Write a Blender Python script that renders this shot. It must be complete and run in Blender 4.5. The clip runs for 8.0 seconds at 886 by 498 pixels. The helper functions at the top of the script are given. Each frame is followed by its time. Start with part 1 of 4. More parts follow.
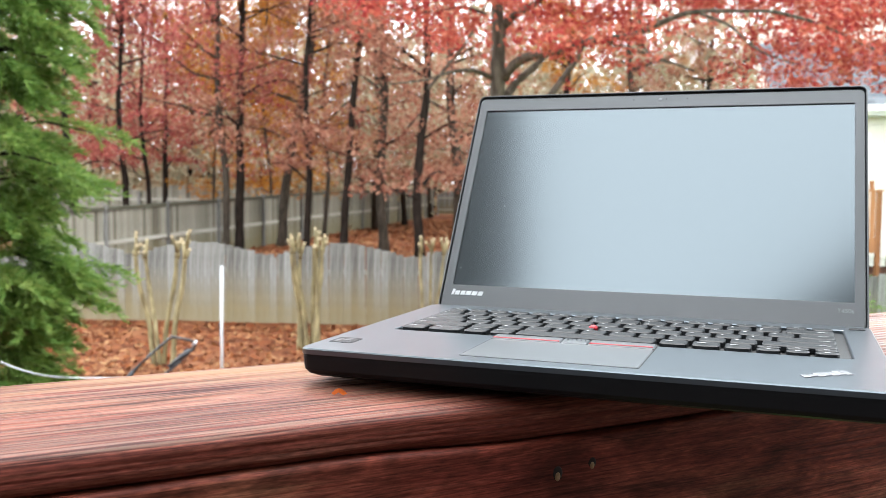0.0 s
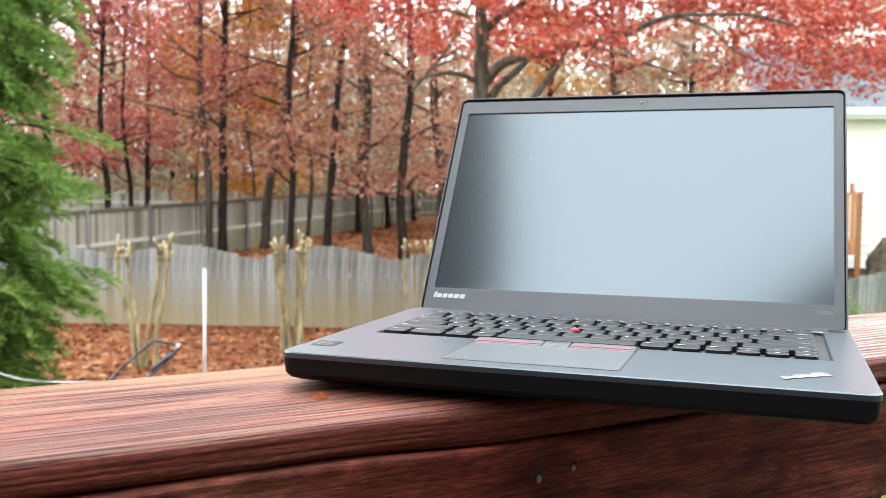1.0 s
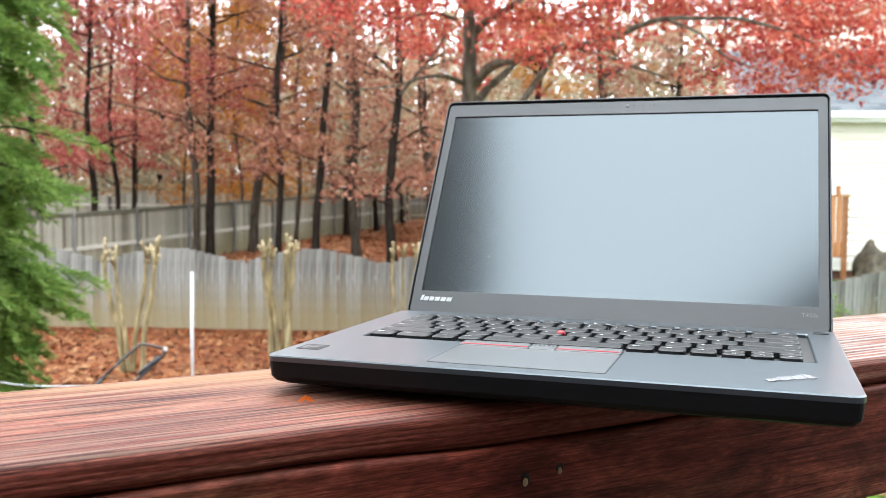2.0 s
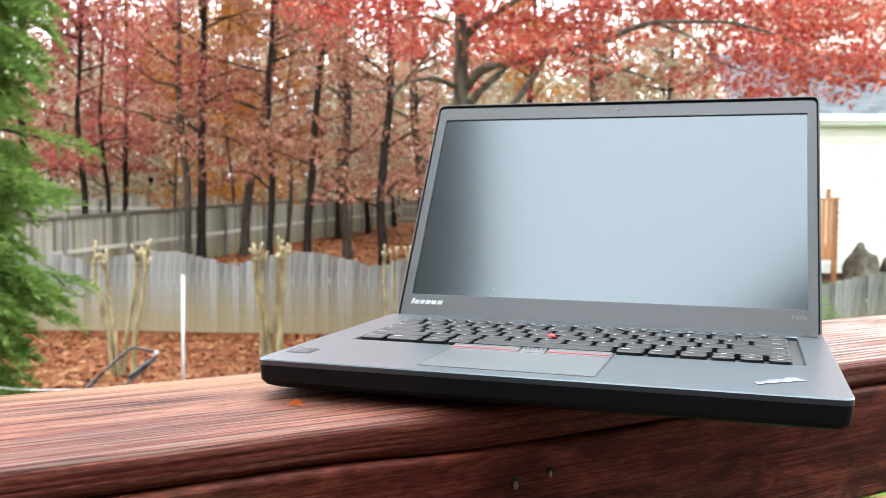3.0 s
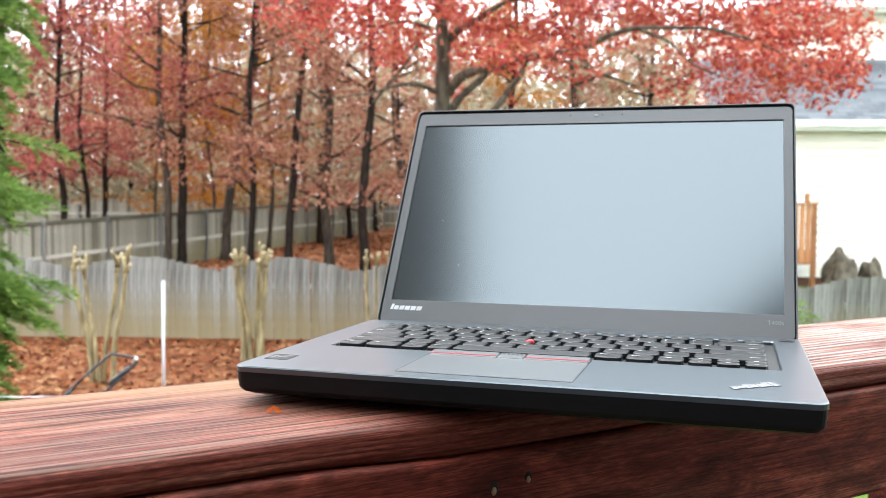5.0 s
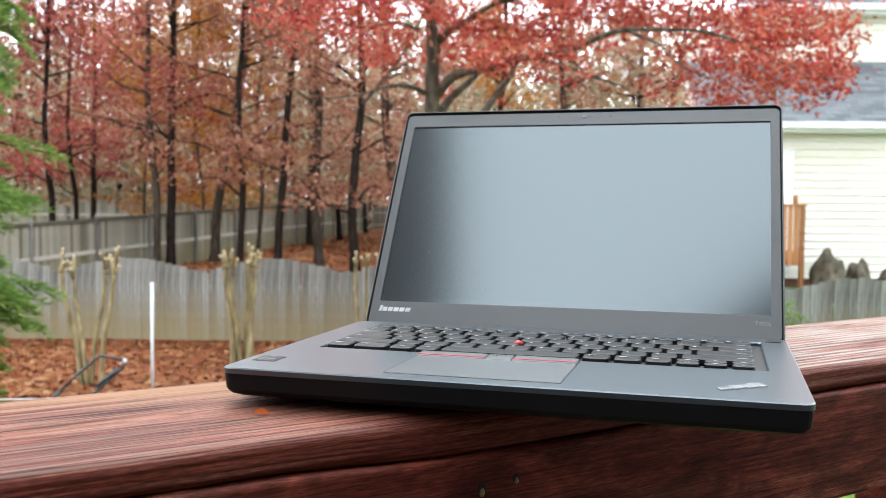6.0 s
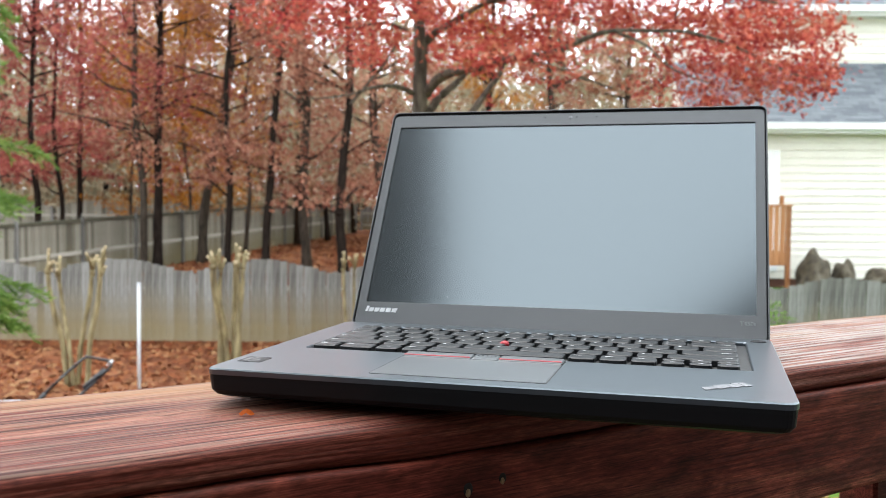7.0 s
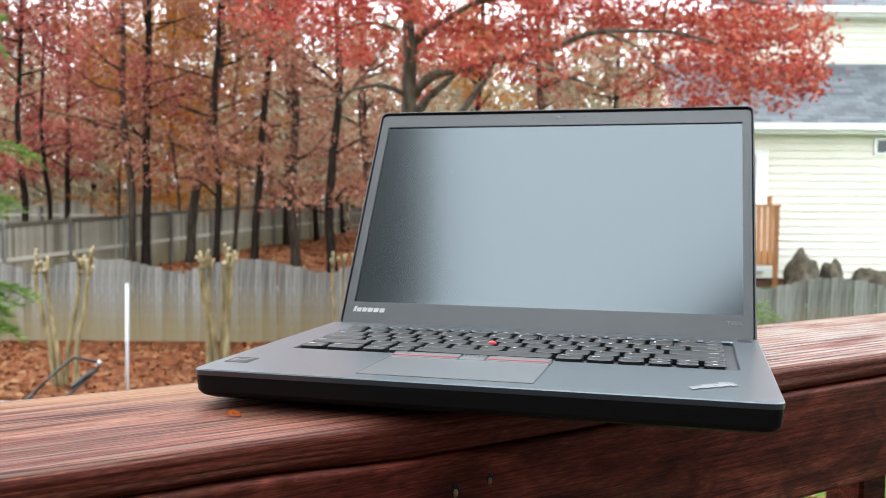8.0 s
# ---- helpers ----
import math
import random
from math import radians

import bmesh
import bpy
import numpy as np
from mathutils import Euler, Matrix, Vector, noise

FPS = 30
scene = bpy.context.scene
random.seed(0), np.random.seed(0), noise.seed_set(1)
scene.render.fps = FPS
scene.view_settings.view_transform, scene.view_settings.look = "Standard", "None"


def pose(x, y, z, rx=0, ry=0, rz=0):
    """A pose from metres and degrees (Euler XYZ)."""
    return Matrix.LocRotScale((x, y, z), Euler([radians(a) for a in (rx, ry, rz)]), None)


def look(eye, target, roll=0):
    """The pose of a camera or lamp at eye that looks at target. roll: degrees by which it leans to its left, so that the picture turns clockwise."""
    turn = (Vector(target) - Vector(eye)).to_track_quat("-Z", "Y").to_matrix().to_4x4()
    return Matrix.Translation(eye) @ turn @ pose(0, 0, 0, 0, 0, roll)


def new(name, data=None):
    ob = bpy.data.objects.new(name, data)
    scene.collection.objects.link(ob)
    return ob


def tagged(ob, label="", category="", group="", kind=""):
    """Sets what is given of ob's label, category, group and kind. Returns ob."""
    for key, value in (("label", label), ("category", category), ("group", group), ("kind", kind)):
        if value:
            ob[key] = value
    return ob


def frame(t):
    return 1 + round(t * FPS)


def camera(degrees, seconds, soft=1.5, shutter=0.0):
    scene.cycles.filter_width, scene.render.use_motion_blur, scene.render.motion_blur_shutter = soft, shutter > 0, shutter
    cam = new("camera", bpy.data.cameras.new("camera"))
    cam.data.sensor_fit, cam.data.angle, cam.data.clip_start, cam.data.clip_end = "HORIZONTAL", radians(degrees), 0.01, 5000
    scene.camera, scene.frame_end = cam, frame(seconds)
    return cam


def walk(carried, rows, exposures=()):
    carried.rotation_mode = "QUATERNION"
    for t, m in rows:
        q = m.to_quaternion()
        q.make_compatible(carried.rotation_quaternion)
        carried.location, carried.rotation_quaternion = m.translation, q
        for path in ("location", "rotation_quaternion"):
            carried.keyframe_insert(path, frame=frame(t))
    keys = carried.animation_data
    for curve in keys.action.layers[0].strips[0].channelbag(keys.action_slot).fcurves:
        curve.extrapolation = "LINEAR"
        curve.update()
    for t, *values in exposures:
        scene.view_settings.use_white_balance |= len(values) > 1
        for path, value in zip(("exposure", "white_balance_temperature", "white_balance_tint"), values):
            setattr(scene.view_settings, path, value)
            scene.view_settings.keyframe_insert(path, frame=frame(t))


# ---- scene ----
cam = camera(50.84, 8.0, soft=0.9)
ROWS = [
    (0, 0.2771, -0.4913, 3.2983, 20.573, -3.908, -0.390),
    (0.5, 0.2777, -0.4906, 3.2983, 20.071, -3.838, -0.385),
    (1, 0.2784, -0.4902, 3.2984, 19.580, -3.739, -0.380),
    (1.5, 0.2791, -0.4898, 3.2985, 19.187, -3.645, -0.370),
    (3, 0.2806, -0.4895, 3.2989, 18.357, -3.377, -0.355),
    (3.5, 0.2811, -0.4894, 3.2991, 18.128, -3.273, -0.350),
    (4, 0.2817, -0.4893, 3.2993, 17.846, -3.213, -0.345),
    (5.5, 0.2833, -0.4890, 3.2995, 16.939, -3.002, -0.340),
    (6, 0.2838, -0.4888, 3.2995, 16.617, -2.977, -0.340),
    (6.5, 0.2844, -0.4885, 3.2995, 16.242, -2.945, -0.340),
    (7, 0.2850, -0.4882, 3.2995, 15.880, -2.947, -0.345),
    (7.5, 0.2855, -0.4879, 3.2995, 15.559, -2.942, -0.350),
    (8, 0.2861, -0.4876, 3.2995, 15.230, -2.943, -0.360),
]
STOPS = 1.9
walk(cam, [(t, pose(x, y, z, 90 + pitch, roll, yaw)) for t, x, y, z, yaw, pitch, roll in ROWS], exposures=[(0, STOPS + 0.1), (3, STOPS + 0.08), (5.55, STOPS + 0.08), (5.8, STOPS - 0.25), (8, STOPS - 0.33)])
# the lens is focused on the laptop, the garden behind it is soft
cam.data.dof.use_dof = True
cam.data.dof.focus_distance = 0.56
cam.data.dof.aperture_fstop = 18

# ---- world and sun: bright overcast sky ----
world = bpy.data.worlds.new("overcast_sky")
scene.world = world
world.use_nodes = True
wn, wl = world.node_tree.nodes, world.node_tree.links
sky = wn.new("ShaderNodeTexSky")
sky.sky_type, sky.sun_disc = "NISHITA", False
sky.sun_elevation, sky.sun_rotation = radians(60), radians(-17)
sky.air_density, sky.dust_density, sky.ozone_density = 1.0, 4.0, 1.0
soft_sky = wn.new("ShaderNodeHueSaturation")
soft_sky.inputs["Saturation"].default_value = 0.3
wl.new(sky.outputs[0], soft_sky.inputs["Color"])
veil = wn.new("ShaderNodeMix")
veil.data_type = "RGBA"
veil.inputs["Factor"].default_value = 0.85
veil.inputs["B"].default_value = (9.2, 10.1, 10.9, 1)
wl.new(soft_sky.outputs[0], veil.inputs["A"])
wl.new(veil.outputs["Result"], wn["Background"].inputs["Color"])
wn["Background"].inputs["Strength"].default_value = 0.15
sun = new("sun", bpy.data.lights.new("sun", "SUN"))
sun.data.energy, sun.data.angle, sun.data.color = 0.6, radians(40), (1.0, 0.97, 0.92)
sun.matrix_world = look((-4.5, 14.3, 26), (0, 0, 0))


# ---- materials ----
def srgb(r, g, b):
    return tuple((c / 255 / 12.92) if c / 255 <= 0.04045 else ((c / 255 + 0.055) / 1.055) ** 2.4 for c in (r, g, b))


def material(name, colours, rough=0.6, scale=6.0, stretch=(1, 1, 1), metal=0.0, bump=0.0, fine=60.0, per="", coords="Object", gloss=0.5, leafy=0.0, grain=0.25, ior=1.5, vary=0.0):
    """A surface of two or three colours: broad noise between them, fine noise on top, relief, and a shift per piece ('object' or 'island')."""
    m = bpy.data.materials.new(name)
    m.use_nodes = True
    n, l = m.node_tree.nodes, m.node_tree.links
    b = n["Principled BSDF"]
    tc = n.new("ShaderNodeTexCoord")
    mp = n.new("ShaderNodeMapping")
    mp.inputs["Scale"].default_value = stretch
    l.new(tc.outputs[coords], mp.inputs["Vector"])
    broad = n.new("ShaderNodeTexNoise")
    broad.inputs["Scale"].default_value, broad.inputs["Detail"].default_value = scale, 5
    l.new(mp.outputs[0], broad.inputs["Vector"])
    small = n.new("ShaderNodeTexNoise")
    small.inputs["Scale"].default_value, small.inputs["Detail"].default_value = fine, 4
    l.new(mp.outputs[0], small.inputs["Vector"])
    value = broad.outputs["Fac"]
    if per:
        src = n.new("ShaderNodeObjectInfo").outputs["Random"] if per == "object" else n.new("ShaderNodeNewGeometry").outputs["Random Per Island"]
        mixer = n.new("ShaderNodeMix")
        mixer.inputs["Factor"].default_value = vary or (0.75 if per == "island" else 0.45)
        l.new(value, mixer.inputs["A"])
        l.new(src, mixer.inputs["B"])
        value = mixer.outputs["Result"]
    ramp = n.new("ShaderNodeValToRGB")
    els = ramp.color_ramp.elements
    lo, hi = (0.08, 0.92) if per == "island" else (0.3, 0.7)
    while len(els) < len(colours):
        els.new(0.5)
    for i, c in enumerate(colours):
        els[i].position = lo + (hi - lo) * i / max(1, len(colours) - 1)
        els[i].color = (*c, 1)
    l.new(value, ramp.inputs["Fac"])
    shade = n.new("ShaderNodeMix")
    shade.data_type, shade.blend_type = "RGBA", "OVERLAY"
    shade.inputs["Factor"].default_value = grain
    l.new(ramp.outputs["Color"], shade.inputs["A"])
    l.new(small.outputs["Fac"], shade.inputs["B"])
    l.new(shade.outputs["Result"], b.inputs["Base Color"])
    b.inputs["Roughness"].default_value, b.inputs["Metallic"].default_value = rough, metal
    b.inputs["Specular IOR Level"].default_value = gloss
    b.inputs["IOR"].default_value = ior
    if bump:
        bp = n.new("ShaderNodeBump")
        bp.inputs["Strength"].default_value, bp.inputs["Distance"].default_value = bump, 0.004
        l.new(small.outputs["Fac"], bp.inputs["Height"])
        l.new(bp.outputs[0], b.inputs["Normal"])
    if leafy:
        tr = n.new("ShaderNodeBsdfTranslucent")
        l.new(shade.outputs["Result"], tr.inputs["Color"])
        mx = n.new("ShaderNodeMixShader")
        mx.inputs["Fac"].default_value = leafy
        l.new(b.outputs[0], mx.inputs[1])
        l.new(tr.outputs[0], mx.inputs[2])
        l.new(mx.outputs[0], n["Material Output"].inputs["Surface"])
    return m


def flat(name, colour, rough=0.5, metal=0.0, gloss=0.5):
    return material(name, [tuple(c * 0.85 for c in colour), tuple(min(1, c * 1.15) for c in colour)], rough, 40, metal=metal, fine=900, gloss=gloss, grain=0.1)


FENCE_WOOD = material("weathered_fence_wood", [(0.075, 0.07, 0.06), (0.16, 0.155, 0.138), (0.23, 0.225, 0.205)], 0.85, 3, (7, 7, 0.4), bump=0.4, per="object", fine=16, grain=0.9, vary=0.3)
MOSSY_WOOD = material("mossy_fence_wood", [(0.095, 0.086, 0.06), (0.19, 0.176, 0.133), (0.27, 0.256, 0.203)], 0.9, 3, (7, 7, 0.4), bump=0.4, per="object", fine=22, grain=0.5)
# mossy olive, darkened with the shading along the fence's top edge
MOSSY_SHADE_RAIL = material("mossy_shaded_rail", [(0.04, 0.04, 0.024), (0.085, 0.08, 0.05)], 0.9, 3, (0.5, 4, 4), fine=20)
RAIL_GREY = material("pale_fence_rail", [(0.29, 0.275, 0.22), (0.41, 0.39, 0.33)], 0.85, 3, (0.5, 4, 4), fine=20)
BARK = material("dark_bark", [(0.008, 0.006, 0.005), (0.03, 0.022, 0.017)], 0.95, 6, (3, 3, 0.6), bump=0.8, fine=20, gloss=0.03)
GREY_BARK = material("grey_brown_bark", [(0.018, 0.014, 0.01), (0.07, 0.055, 0.042)], 0.95, 5, (3, 3, 0.6), bump=0.8, fine=20, gloss=0.03)
OAK_BARK = material("light_oak_bark", [(0.04, 0.032, 0.024), (0.085, 0.07, 0.053), (0.14, 0.118, 0.09)], 0.95, 6, (3, 3, 0.6), bump=0.8, fine=20, gloss=0.1)
RED_LEAF = material("red_oak_leaf", [(0.1, 0.011, 0.014), (0.34, 0.045, 0.042), (0.5, 0.13, 0.08), (0.62, 0.3, 0.2)], 0.5, 0.9, per="island", vary=0.5, leafy=0.3, coords="Object", gloss=0.04)
RUST_LEAF = material("russet_leaf", [(0.07, 0.025, 0.018), (0.22, 0.08, 0.052), (0.36, 0.17, 0.11), (0.43, 0.31, 0.21)], 0.55, 0.8, per="island", vary=0.5, leafy=0.3, gloss=0.04)
CRIMSON_LEAF = material("crimson_leaf", [(0.07, 0.012, 0.013), (0.24, 0.045, 0.043), (0.38, 0.12, 0.09), (0.38, 0.26, 0.15)], 0.5, 0.8, per="island", vary=0.5, leafy=0.3, gloss=0.04)
AMBER_LEAF = material("amber_leaf", [(0.2, 0.06, 0.015), (0.36, 0.13, 0.02), (0.42, 0.22, 0.04)], 0.55, 0.5, per="island", leafy=0.3, gloss=0.04)
FAR_LEAF = material("far_woods_leaf", [(0.13, 0.075, 0.045), (0.31, 0.17, 0.09), (0.25, 0.23, 0.15), (0.42, 0.35, 0.24), (0.17, 0.2, 0.1)], 0.7, 0.12, per="island", vary=0.6, leafy=0.3, gloss=0.04)
NEEDLE = material("green_needle", [(0.03, 0.07, 0.012), (0.1, 0.19, 0.035), (0.2, 0.29, 0.07), (0.33, 0.34, 0.1)], 0.5, 2.2, per="island", vary=0.4, leafy=0.3, gloss=0.15)
LITTER = material("leaf_litter", [(0.03, 0.011, 0.006), (0.14, 0.036, 0.013), (0.2, 0.075, 0.028), (0.29, 0.17, 0.085)], 0.7, 2, per="island", leafy=0.1, gloss=0.04)
SIDING = material("cream_vinyl_siding", [(0.65, 0.615, 0.52), (0.69, 0.655, 0.56)], 0.5, 1.5, grain=0.08)
SHINGLE = material("grey_asphalt_shingle", [(0.075, 0.085, 0.095), (0.14, 0.15, 0.16)], 0.95, 14, (1, 1, 1), per="object", fine=40)
WHITE_TRIM = material("white_trim_paint", [(0.72, 0.72, 0.7), (0.8, 0.8, 0.78)], 0.5, 3, grain=0.06)
CEDAR = material("orange_cedar", [(0.3, 0.12, 0.04), (0.42, 0.19, 0.07)], 0.7, 8, (3, 3, 0.4), per="object")
MYRTLE = material("tan_smooth_bark", [(0.08, 0.055, 0.022), (0.19, 0.148, 0.065), (0.34, 0.275, 0.14)], 0.7, 5, (2, 2, 0.6), fine=25)
CUT_WOOD = material("pale_cut_wood", [(0.38, 0.29, 0.16), (0.5, 0.41, 0.26)], 0.8, 20)
PVC = material("white_pvc", [(0.56, 0.57, 0.58), (0.64, 0.65, 0.66)], 0.35, 4, grain=0.05)
BLACK_TUBE = flat("black_painted_tube", (0.012, 0.012, 0.014), 0.4)
STONE = material("olive_brown_stone", [(0.022, 0.017, 0.01), (0.06, 0.047, 0.027), (0.11, 0.095, 0.065)], 0.9, 5, bump=1.0, fine=30, grain=0.6)
FOUNDATION = material("red_brick_foundation", [(0.12, 0.05, 0.035), (0.2, 0.09, 0.06)], 0.9, 5)
WINDOW_GLASS = flat("dark_window_glass", (0.03, 0.035, 0.04), 0.08)



def stain_base(m, colour, height, blend):
    """Ochre moss and soil splash on the lowest part of each board, with a ragged upper edge."""
    n, l = m.node_tree.nodes, m.node_tree.links
    b = n["Principled BSDF"]
    old = b.inputs["Base Color"].links[0].from_socket
    tc = n.new("ShaderNodeTexCoord")
    sep = n.new("ShaderNodeSeparateXYZ")
    l.new(tc.outputs["Object"], sep.inputs[0])
    rag = n.new("ShaderNodeTexNoise")
    rag.inputs["Scale"].default_value = 5
    l.new(tc.outputs["Object"], rag.inputs["Vector"])
    own = n.new("ShaderNodeObjectInfo")
    add = n.new("ShaderNodeMath")
    add.operation = "MULTIPLY_ADD"
    l.new(rag.outputs["Fac"], add.inputs[0])
    add.inputs[1].default_value = 0.5
    l.new(sep.outputs["Z"], add.inputs[2])
    add2 = n.new("ShaderNodeMath")
    add2.operation = "MULTIPLY_ADD"
    l.new(own.outputs["Random"], add2.inputs[0])
    add2.inputs[1].default_value = 0.3
    l.new(add.outputs[0], add2.inputs[2])
    fade = n.new("ShaderNodeMapRange")
    fade.inputs["From Min"].default_value, fade.inputs["From Max"].default_value = height + 0.75, height - 0.1
    fade.inputs["To Max"].default_value = blend
    l.new(add2.outputs[0], fade.inputs["Value"])
    mix = n.new("ShaderNodeMix")
    mix.data_type = "RGBA"
    l.new(fade.outputs[0], mix.inputs["Factor"])
    l.new(old, mix.inputs["A"])
    mix.inputs["B"].default_value = (*colour, 1)
    l.new(mix.outputs["Result"], b.inputs["Base Color"])


stain_base(FENCE_WOOD, (0.2, 0.15, 0.065), 0.72, 0.75)
stain_base(MOSSY_WOOD, (0.15, 0.125, 0.055), 0.7, 0.8)


# ---- building helpers ----
ANGLE = radians(15.2)


def yard(u, d):
    """World x, y of a place u metres along the fence line and d metres out from the deck."""
    return (0.286 + u * math.cos(ANGLE) - d * math.sin(ANGLE), -0.488 + u * math.sin(ANGLE) + d * math.cos(ANGLE))


def mesh_object(name, bm, mat, smooth=False):
    me = bpy.data.meshes.new(name)
    bm.normal_update()
    bm.to_mesh(me)
    bm.free()
    for m in mat if isinstance(mat, (list, tuple)) else [mat]:
        me.materials.append(m)
    if smooth:
        me.shade_smooth()
    return new(name, me)


def part(name, bm, mat, parent, label="", smooth=False):
    ob = mesh_object(name, bm, mat, smooth)
    ob.parent = parent
    return tagged(ob, label)


def shared(name, me, parent, m):
    ob = new(name, me)
    ob.parent = parent
    ob.matrix_basis = m
    return ob


def thing(name, m, label, category, group="", kind=""):
    ob = new(name)
    ob.empty_display_size = 0.1
    ob.matrix_basis = m
    return tagged(ob, label, category, group, kind)


def box(x0, x1, y0, y1, z0, z1, bevel=0.0, segments=1, bm=None):
    b = bmesh.new()
    bmesh.ops.create_cube(b, size=1)
    for v in b.verts:
        v.co = Vector((x0 + (v.co.x + 0.5) * (x1 - x0), y0 + (v.co.y + 0.5) * (y1 - y0), z0 + (v.co.z + 0.5) * (z1 - z0)))
    if bevel:
        bmesh.ops.bevel(b, geom=b.edges[:], offset=bevel, segments=segments, profile=0.5, affect="EDGES")
    if bm is None:
        return b
    me = bpy.data.meshes.new("tmp")
    b.to_mesh(me)
    bm.from_mesh(me)
    bpy.data.meshes.remove(me)
    b.free()
    return bm


def tube(points, radii, sides=8, bm=None, wobble=0.0):
    """A tapered tube along points."""
    bm = bm or bmesh.new()
    points = [Vector(p) for p in points]
    rings = []
    for i, p in enumerate(points):
        way = (points[min(i + 1, len(points) - 1)] - points[max(i - 1, 0)]).normalized()
        side = way.orthogonal().normalized() if abs(way.z) < 0.9 else (Vector((1, 0, 0)) - way * way.x).normalized()
        up = way.cross(side)
        ring = []
        for k in range(sides):
            a = 2 * math.pi * k / sides
            r = radii[i] * (1 + wobble * noise.noise(p * 5 + Vector((math.cos(a), math.sin(a), 0)) * 1.5))
            ring.append(bm.verts.new(p + (side * math.cos(a) + up * math.sin(a)) * r))
        rings.append(ring)
    for a, b in zip(rings, rings[1:]):
        for k in range(sides):
            bm.faces.new((a[k], a[(k + 1) % sides], b[(k + 1) % sides], b[k]))
    bm.faces.new(rings[0][::-1])
    bm.faces.new(rings[-1])
    return bm


def curve_points(pts, steps=6, wob=0.0):
    """Catmull-Rom through pts."""
    pts = [Vector(p) for p in pts]
    ext = [pts[0] * 2 - pts[1]] + pts + [pts[-1] * 2 - pts[-2]]
    out = []
    for i in range(1, len(ext) - 2):
        a, b, c, d = ext[i - 1:i + 3]
        for s in range(steps):
            t = s / steps
            q = 0.5 * ((2 * b) + (c - a) * t + (2 * a - 5 * b + 4 * c - d) * t * t + (3 * b - a - 3 * c + d) * t ** 3)
            out.append(q + Vector(noise.noise_vector(q * 1.7)) * wob)
    out.append(pts[-1])
    return out


LEAF = np.array([(-0.5, 0, 0), (-0.22, 0.2, 0.05), (0.02, 0.14, 0.02), (0.2, 0.3, 0.06), (0.5, 0, -0.06), (0.2, -0.3, 0.06), (0.02, -0.14, 0.02), (-0.22, -0.2, 0.05)])
BLADE = np.array([(0, -0.08, 0), (0.6, -0.07, 0.04), (1, 0, 0), (0.6, 0.07, 0.04), (0, 0.08, 0)])


def leaf_mesh(name, centres, sizes, mat, parent, rng, shape=LEAF, ways=None, label="", lying=False):
    """One mesh of many separate leaves of the given outline, each with a turn of its own."""
    n, k = len(centres), len(shape)
    if ways is None:
        ways = rng.normal(size=(n, 3))
        ways[:, 2] *= 0.8
    ways = ways / np.linalg.norm(ways, axis=1, keepdims=True)
    other = np.cross(ways, rng.normal(size=(n, 3)) * (0.3, 0.3, 0.1) + (0, 0, 1) if lying else rng.normal(size=(n, 3)))
    other /= np.linalg.norm(other, axis=1, keepdims=True) + 1e-9
    third = np.cross(ways, other)
    s = np.asarray(sizes).reshape(-1, 1, 1)
    verts = centres[:, None, :] + s * (shape[None, :, 0:1] * ways[:, None, :] + shape[None, :, 1:2] * other[:, None, :] + shape[None, :, 2:3] * third[:, None, :])
    me = bpy.data.meshes.new(name)
    me.vertices.add(n * k)
    me.vertices.foreach_set("co", verts.ravel())
    me.loops.add(n * k)
    me.loops.foreach_set("vertex_index", np.arange(n * k))
    me.polygons.add(n)
    me.polygons.foreach_set("loop_start", np.arange(n) * k)
    me.polygons.foreach_set("loop_total", np.full(n, k))
    me.update()
    me.materials.append(mat)
    ob = new(name, me)
    if parent:
        ob.parent = parent
    return tagged(ob, label)


# ---- ground ----
def slope_right(u):
    """The yard falls a little towards the neighbour's side."""
    return 0.53 - 0.28 * min(1, max(0, (u - 1.5) / 5))


def ground_height(u, d):
    t = min(1, max(0, (d - 18.05) / 1.0))
    w = min(1, max(0, (u + 12) / 4))
    bank = 0.8 + 0.47 * w + 0.18 * min(1, max(0, (u + 1) / 5))
    return slope_right(u) + (bank - slope_right(u)) * t * t * (3 - 2 * t) + 0.03 * noise.noise(Vector((u * 0.5, d * 0.5, 0))) + (0.004 * max(0, d - 70))


